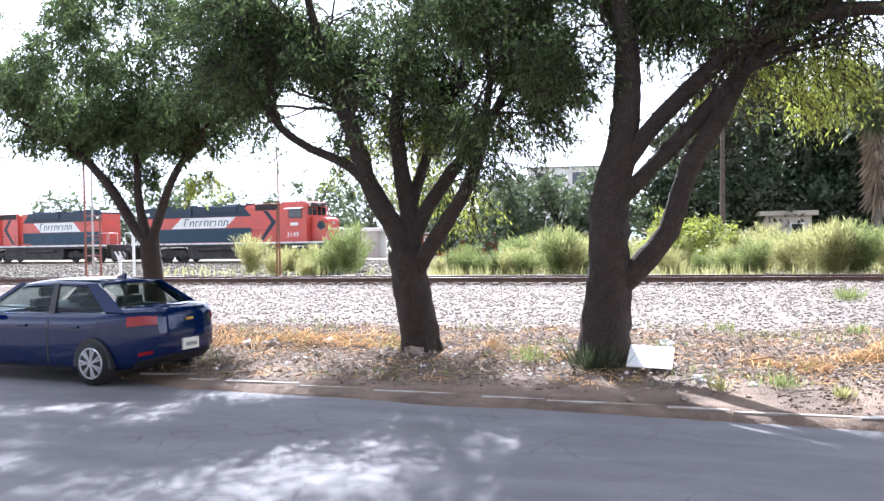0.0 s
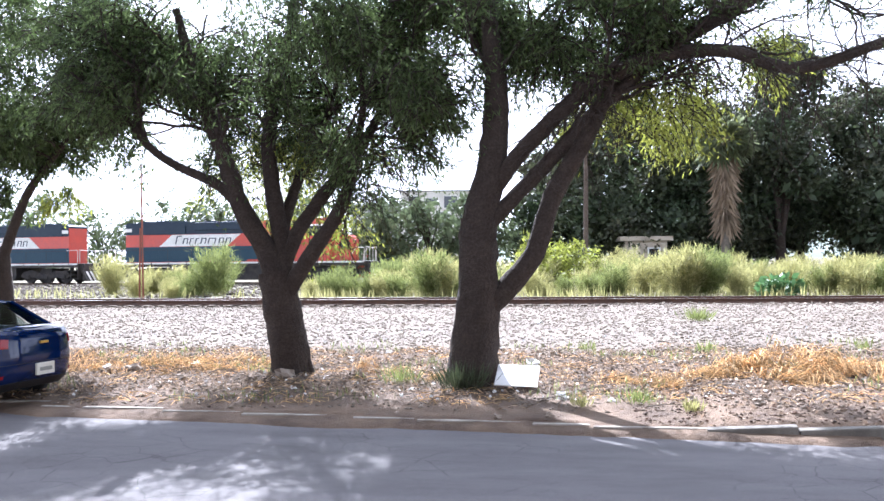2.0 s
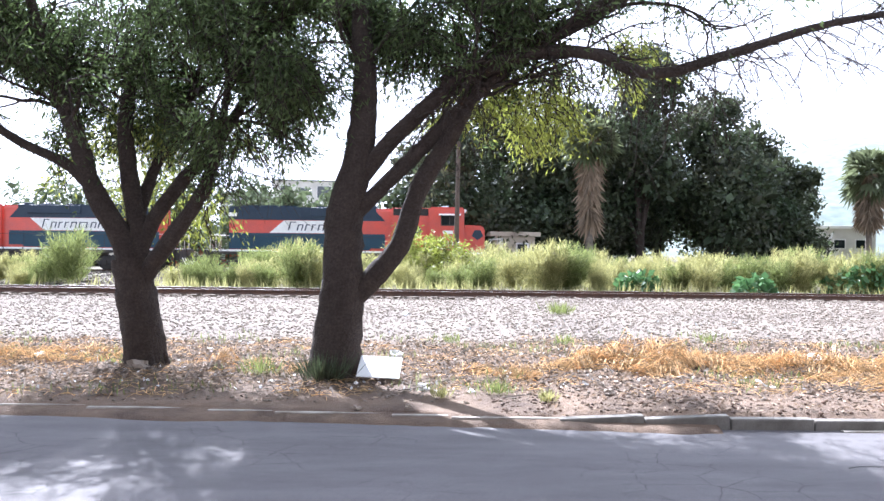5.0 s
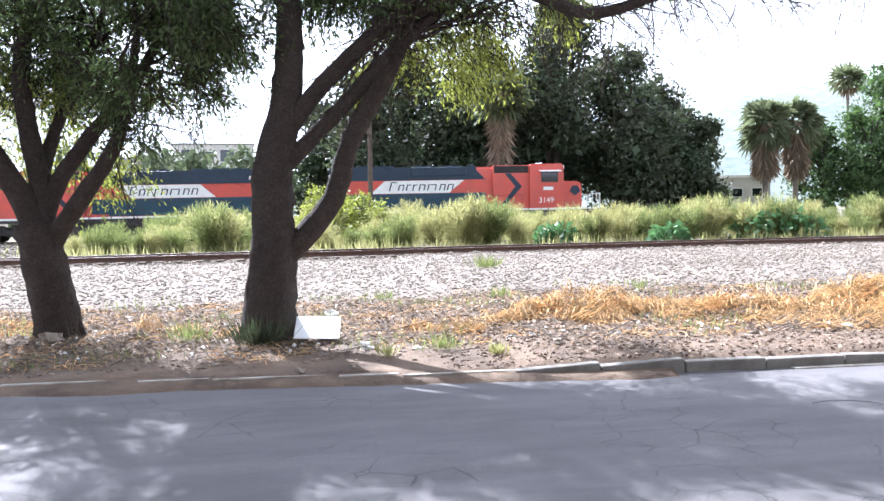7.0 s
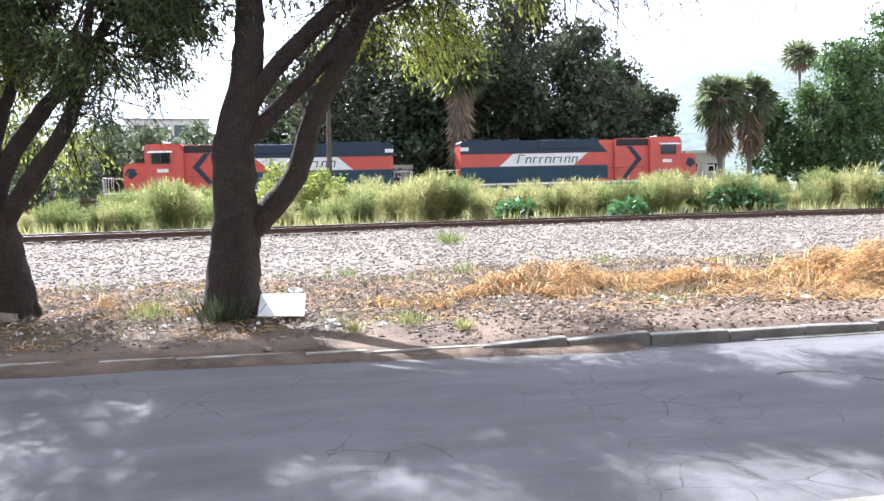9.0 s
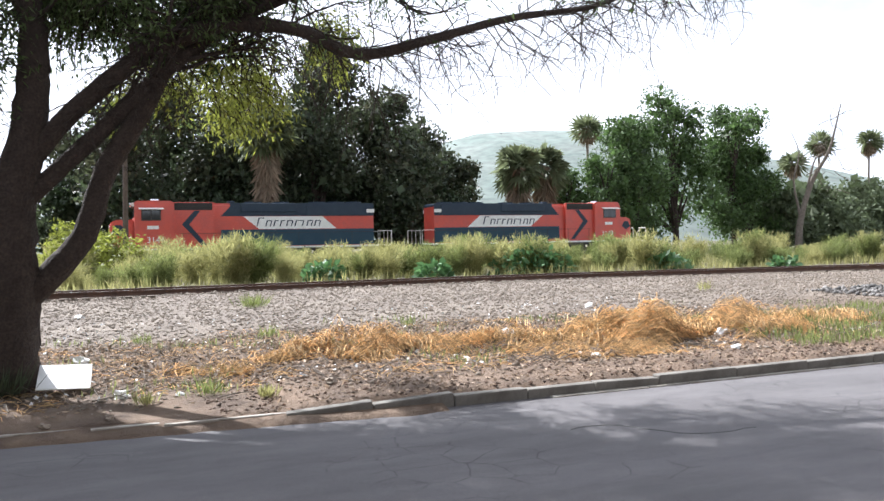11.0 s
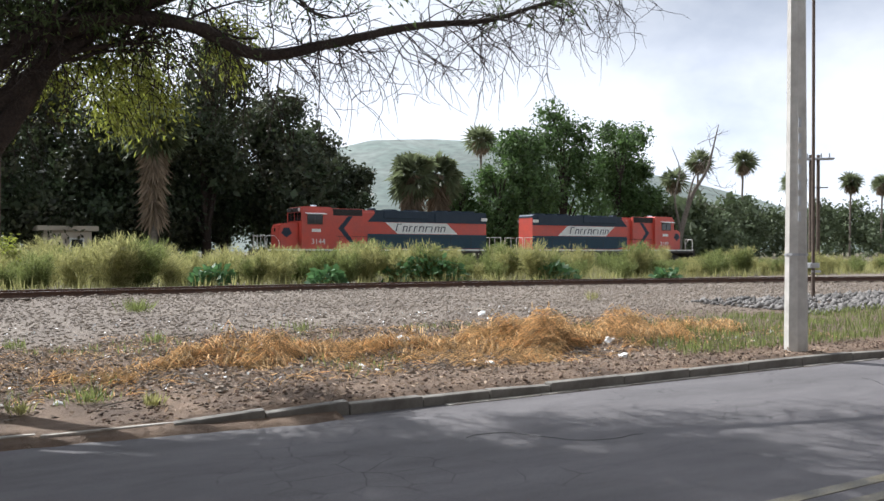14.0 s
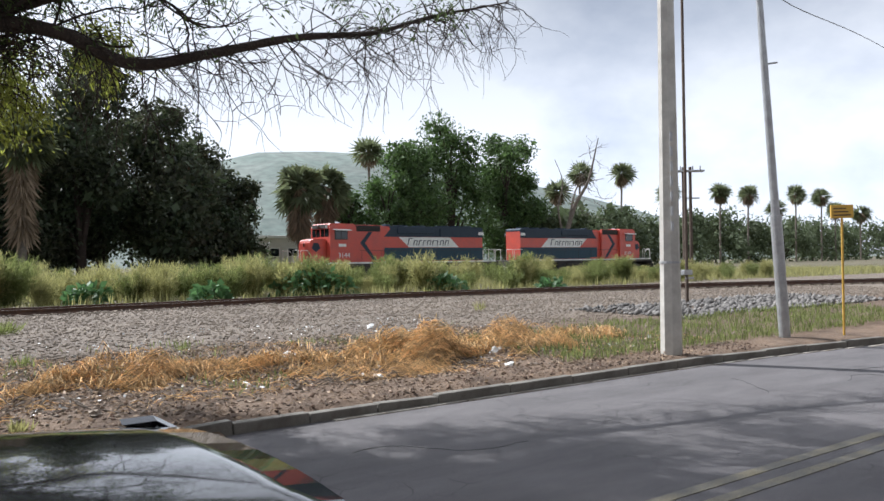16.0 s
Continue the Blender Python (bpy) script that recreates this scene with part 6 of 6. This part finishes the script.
tagged(leaves("short_grass", lp, 0.13, 0.014, M["weed_green"], None, rng, -0.8, np.tile((0, 0, 1.0), (len(lp), 1))), "sparse short grass on the verge", "grass", kind="stuff")
n = 9000
lx, ly = rng.uniform(10.2, 26, n), 10.2 + 4 * rng.uniform(0, 1, n) ** 1.4
lp = np.stack([lx, ly, [ground_z(a, b) for a, b in zip(lx, ly)]], 1)
tagged(leaves("kerb_grass", lp, 0.16, 0.016, M["weed_green"], None, rng, -0.8, np.tile((0, 0, 1.0), (n, 1))), "green grass strip behind the kerb", "grass", kind="stuff")


def tuft(x, y, h, n, seed, material="weed_green"):
    rng = np.random.default_rng(seed)
    t = thing("grass_tuft", "small green weed tuft on the ground", "weed", "weed tufts", m=pose(x, y, ground_z(x, y)))
    p = rng.normal(size=(n, 3)) * (0.16 * h / 0.4, 0.16 * h / 0.4, 0)
    leaves("grass", p, h, 0.014, M[material], t, rng, -0.5, np.concatenate([p[:, :2] * 2.5, np.full((n, 1), 0.8)], 1))


for i, (x, y, h, n, mt) in enumerate([(4.15, 21.9, 0.34, 200, "weed_green"), (-0.72, 11.72, 0.36, 260, "leaf_dark"), (-1.6, 11.9, 0.28, 90, "weed_green"), (3.2, 15.3, 0.2, 60, "weed_green"), (1.6, 10.9, 0.18, 80, "weed_green"), (0.9, 10.6, 0.14, 70, "weed"), (2.2, 10.4, 0.14, 80, "weed"), (6.0, 15.9, 0.2, 50, "weed_green"), (17.0, 20.2, 0.3, 60, "weed"), (1.2, 16.2, 0.18, 50, "weed_green")]):
    tuft(x, y, h, n, 300 + i, mt)

sc = Tubes()
for _ in range(5200):
    x, y = rng.uniform(-10, 15), 10.6 + 5.9 * rng.uniform() ** 1.2
    if noise.noise(Vector((x * 0.8, y * 0.9, 21))) < -0.05:
        continue
    a, L = rng.uniform(0, 6.28), rng.uniform(0.1, 0.3)
    z = ground_z(x, y) + 0.015
    x2, y2 = x + L * math.cos(a), y + L * math.sin(a)
    sc.add([(x, y, z), ((x + x2) / 2, (y + y2) / 2, z + rng.uniform(0, 0.05)), (x2, y2, ground_z(x2, y2) + 0.012)], 0.005, 0.003, 3)
tagged(sc.mesh("straw_scatter", M["straw"]), "loose dry straw stalks over the verge", "straw", kind="stuff")
n = 1500
lx, ly = rng.uniform(-10, 14, n), 11.0 + 9 * rng.uniform(0, 1, n) ** 1.3
lp = np.stack([lx, ly, [ground_z(a, b) + 0.02 for a, b in zip(lx, ly)]], 1)
tagged(leaves("paper_bits", lp, 0.06, 0.045, M["paper"], None, rng, 0.0, rng.normal(size=(n, 3)) * (1, 1, 0.4)), "tiny pale paper and plastic bits on the ground", "litter", kind="stuff")
tw = Tubes()
for _ in range(620):
    x, y = rng.uniform(-9, 14), rng.uniform(10.5, 16)
    a, L = rng.uniform(0, 6.28), rng.uniform(0.2, 0.7)
    z = ground_z(x, y) + 0.02
    tw.add([(x, y, z), (x + L * 0.5 * math.cos(a), y + L * 0.5 * math.sin(a), z + rng.uniform(0.02, 0.12)), (x + L * math.cos(a + 0.4), y + L * math.sin(a + 0.4), z + rng.uniform(0, 0.1))], 0.008, 0.003, 4)
tagged(tw.mesh("fallen_twigs", M["bark_pale"]), "dry fallen twigs scattered on the verge", "twig", kind="stuff")

# white board against the ground
t = thing("white_board", "flat white foam board lying by the tree", "board", m=pose(0.03, 11.72, 0.14, 0, 0, 2))
sheet = part("sheet", boxed(-0.30, 0.30, 0.0, 0.52, 0.0, 0.014, 0.004), M["board"], t)
sheet.matrix_basis = pose(0, 0, 0.02, 26, 2, -5)

# rubbish: crumpled paper and bags
def scrap(x, y, s, seed, material="paper", label="crumpled white paper scrap on the dirt", z=None):
    rng = np.random.default_rng(seed)
    b = bmesh.new()
    bmesh.ops.create_icosphere(b, subdivisions=2, radius=1.0)
    for v in b.verts:
        v.co *= 1 + 0.35 * rng.normal()
        v.co.z *= 0.55
    bmesh.ops.scale(b, vec=(s, s * 0.8, s), verts=b.verts)
    ob = part("paper_scrap" if material == "paper" else "stone", b, M[material])
    ob.matrix_world = pose(x, y, (ground_z(x, y) if z is None else z) + s * 0.3, 0, 0, rng.uniform(0, 360))
    tagged(ob, label, "litter" if material == "paper" else "stone", "rubbish on the verge" if material == "paper" else "stones on the verge")


for i, (x, y, s) in enumerate([(-6.9, 13.3, 0.09), (-5.5, 13.7, 0.11), (-7.6, 11.9, 0.10), (-8.0, 12.2, 0.08), (-3.0, 14.6, 0.05), (0.15, 21.9, 0.12), (6.9, 13.4, 0.15), (0.65, 11.2, 0.09), (1.9, 12.6, 0.07), (-1.4, 11.6, 0.05), (3.3, 13.6, 0.10), (4.6, 13.9, 0.13), (5.3, 11.6, 0.06), (7.0, 10.9, 0.07), (9.9, 11.6, 0.12), (10.3, 11.9, 0.10), (2.9, 12.9, 0.06), (-2.5, 15.5, 0.07), (-0.6, 16.6, 0.06), (0.2, 13.6, 0.14), (2.3, 14.2, 0.05), (-4.4, 15.2, 0.06), (1.3, 11.0, 0.05), (9.3, 10.6, 0.07), (11.2, 17.5, 0.10)]):
    scrap(x, y, s, 400 + i)
for i, (x, y, s) in enumerate([(-3.62, 12.78, 0.16), (-6.2, 12.9, 0.13), (-6.6, 12.7, 0.10), (-0.1, 9.9, 0.06), (0.5, 10.0, 0.05), (3.0, 10.6, 0.08), (-2.4, 12.7, 0.10), (-5.2, 12.4, 0.07), (2.3, 11.0, 0.07), (5.6, 10.7, 0.06)]):
    scrap(x, y, s, 500 + i, "stone", "grey stone lying on the dirt")

# ---- distance ----
hv, hf = [], []
prof_x = np.linspace(-200, 1500, 60)


def ridge(x):
    a = 96 * math.exp(-((x - 400) / 330) ** 2) + 22 * math.exp(-((x - 800) / 200) ** 2) + 12 * math.exp(-((x + 60) / 160) ** 2)
    return a + 4 * lump(x, 0, 0.012) + 2 * lump(x, 3, 0.04)


for j, (y, s) in enumerate([(380, 0.0), (430, 0.28), (480, 0.55), (540, 0.82), (600, 1.0), (760, 0.9)]):
    for x in prof_x:
        hv.append((x, y, -1 + ridge(x) * s * (1 + 0.12 * lump(x, y, 0.02)) if s < 1 else ridge(x)))
m = len(prof_x)
for j in range(5):
    for i in range(m - 1):
        hf.append((j * m + i, j * m + i + 1, (j + 1) * m + i + 1, (j + 1) * m + i))
tagged(raw("hill", hv, hf, M["hill"], smooth=True), "low green hill on the horizon, haze put into its colour", "hill", kind="structure")


def house(x, y, w, d, h, wall, label, openings, turn=0.0, roof="roof_grey"):
    t = thing("house", label, "house", m=pose(x, y, 0.0, 0, 0, turn))
    part("wall", boxed(-w / 2, w / 2, -d / 2, d / 2, -0.5, h), M[wall], t)
    part("roof", boxed(-w / 2 - 0.4, w / 2 + 0.4, -d / 2 - 0.4, d / 2 + 0.4, h, h + 0.35, 0.03), M[roof], t)
    for ox, oz, ow, oh in openings:
        win = part("window", boxed(ox - ow / 2, ox + ow / 2, -d / 2 - 0.06, -d / 2 + 0.02, oz - oh / 2, oz + oh / 2), M["loco_white"], t)
        part("pane", boxed(ox - ow / 2 + 0.12, ox + ow / 2 - 0.12, -d / 2 - 0.08, -d / 2 - 0.05, oz - oh / 2 + 0.12, oz + oh / 2 - 0.12), M["dark_glass"], win)
    return t


house(-28, 204, 18, 10, 18, "wall_white", "white modern house with large windows on the slope", [(-6, 15.5, 2.6, 3), (-1.5, 15.5, 3.2, 2), (3, 15.5, 3.4, 3), (7, 15.2, 1.8, 3), (-5, 12, 3, 2.2), (1, 12, 3, 2.2), (6, 12, 2, 2.2)], 8)
house(-44, 206, 12, 10, 15, "roof_grey", "grey flat-roofed house on the slope", [(-3, 12.5, 2, 2), (2, 12.5, 2, 2)], 8)
house(7.4, 67, 3.2, 3, 3.1, "wall_cream", "small cream house among the trees", [(0.6, 2.0, 1.0, 1.2)], 4, "wall_cream")
house(49.5, 100, 8, 6, 5.0, "wall_white", "small white building with dark windows", [(-2.4, 3.2, 1.4, 1.2), (0, 3.2, 1.4, 1.2), (2.4, 3.2, 1.4, 1.2)], -10, "loco_white")
# low red and white wall, white shed and sign board
t = thing("boundary_wall", "low red and white painted wall by the yard", "wall", m=pose(-21, 74, 0, 0, 0, 8))
part("wall", boxed(-4.5, 5.0, -0.12, 0.12, 0.0, 2.3, 0.02), M["brick_red"], t)
for i in range(4):
    part("white_band", boxed(-4.3 + i * 2.3, -3.2 + i * 2.3, -0.14, -0.118, 0.9, 2.1), M["loco_white"], t)
part("white_coping", boxed(-4.55, 5.05, -0.16, 0.16, 2.3, 2.42), M["loco_white"], t)
house(-29.0, 73, 4.2, 3, 2.6, "wall_white", "low white shed in the yard", [], 6, "loco_white")
t = thing("sign_board", "white board on a rusty frame beside the far track", "sign", m=pose(-31.2, 68.5, 0, 0, 0, 12))
for s in (-0.9, 0.9):
    part("post", cyl(bmesh.new(), (s, 0, 0), (s, 0, 4.6), 0.07, sides=8), M["rust_steel"], t)
part("panel", boxed(-0.75, 0.75, -0.05, 0.05, 1.9, 4.4, 0.02), M["board"], t)


# ---- what moves ----
def track_pose(x, flip):
    """A locomotive's pose with its middle at x along the far track, from its two bogies."""
    a, b = far_path(x - 6.6), far_path(x + 6.6)
    turn = math.degrees(math.atan2(b[1] - a[1], b[0] - a[0]))
    return pose((a[0] + b[0]) / 2, (a[1] + b[1]) / 2, 0.305, 0, 0, turn + (180 if flip else 0))


def motions():
    lead = [(0.0, -34.3), (1.5, -25.4), (3.5, -13.4), (5.25, -2.5), (7.0, 8.7), (8.5, 17.5), (10.0, 26.6), (12.5, 42.1), (14.5, 54.4), (16.0, 63.0)]
    walk(loco_lead, [(t, track_pose(x, False)) for t, x in lead])
    walk(loco_trail, [(t, track_pose(x - 22.2, True)) for t, x in lead])
    walk(passing, [(t, pose(0.74 - 3.9 * (16 - t), 2.74, 0.02)) for t in (0.0, 8.0, 14.0, 15.0, 16.0)])


motions()
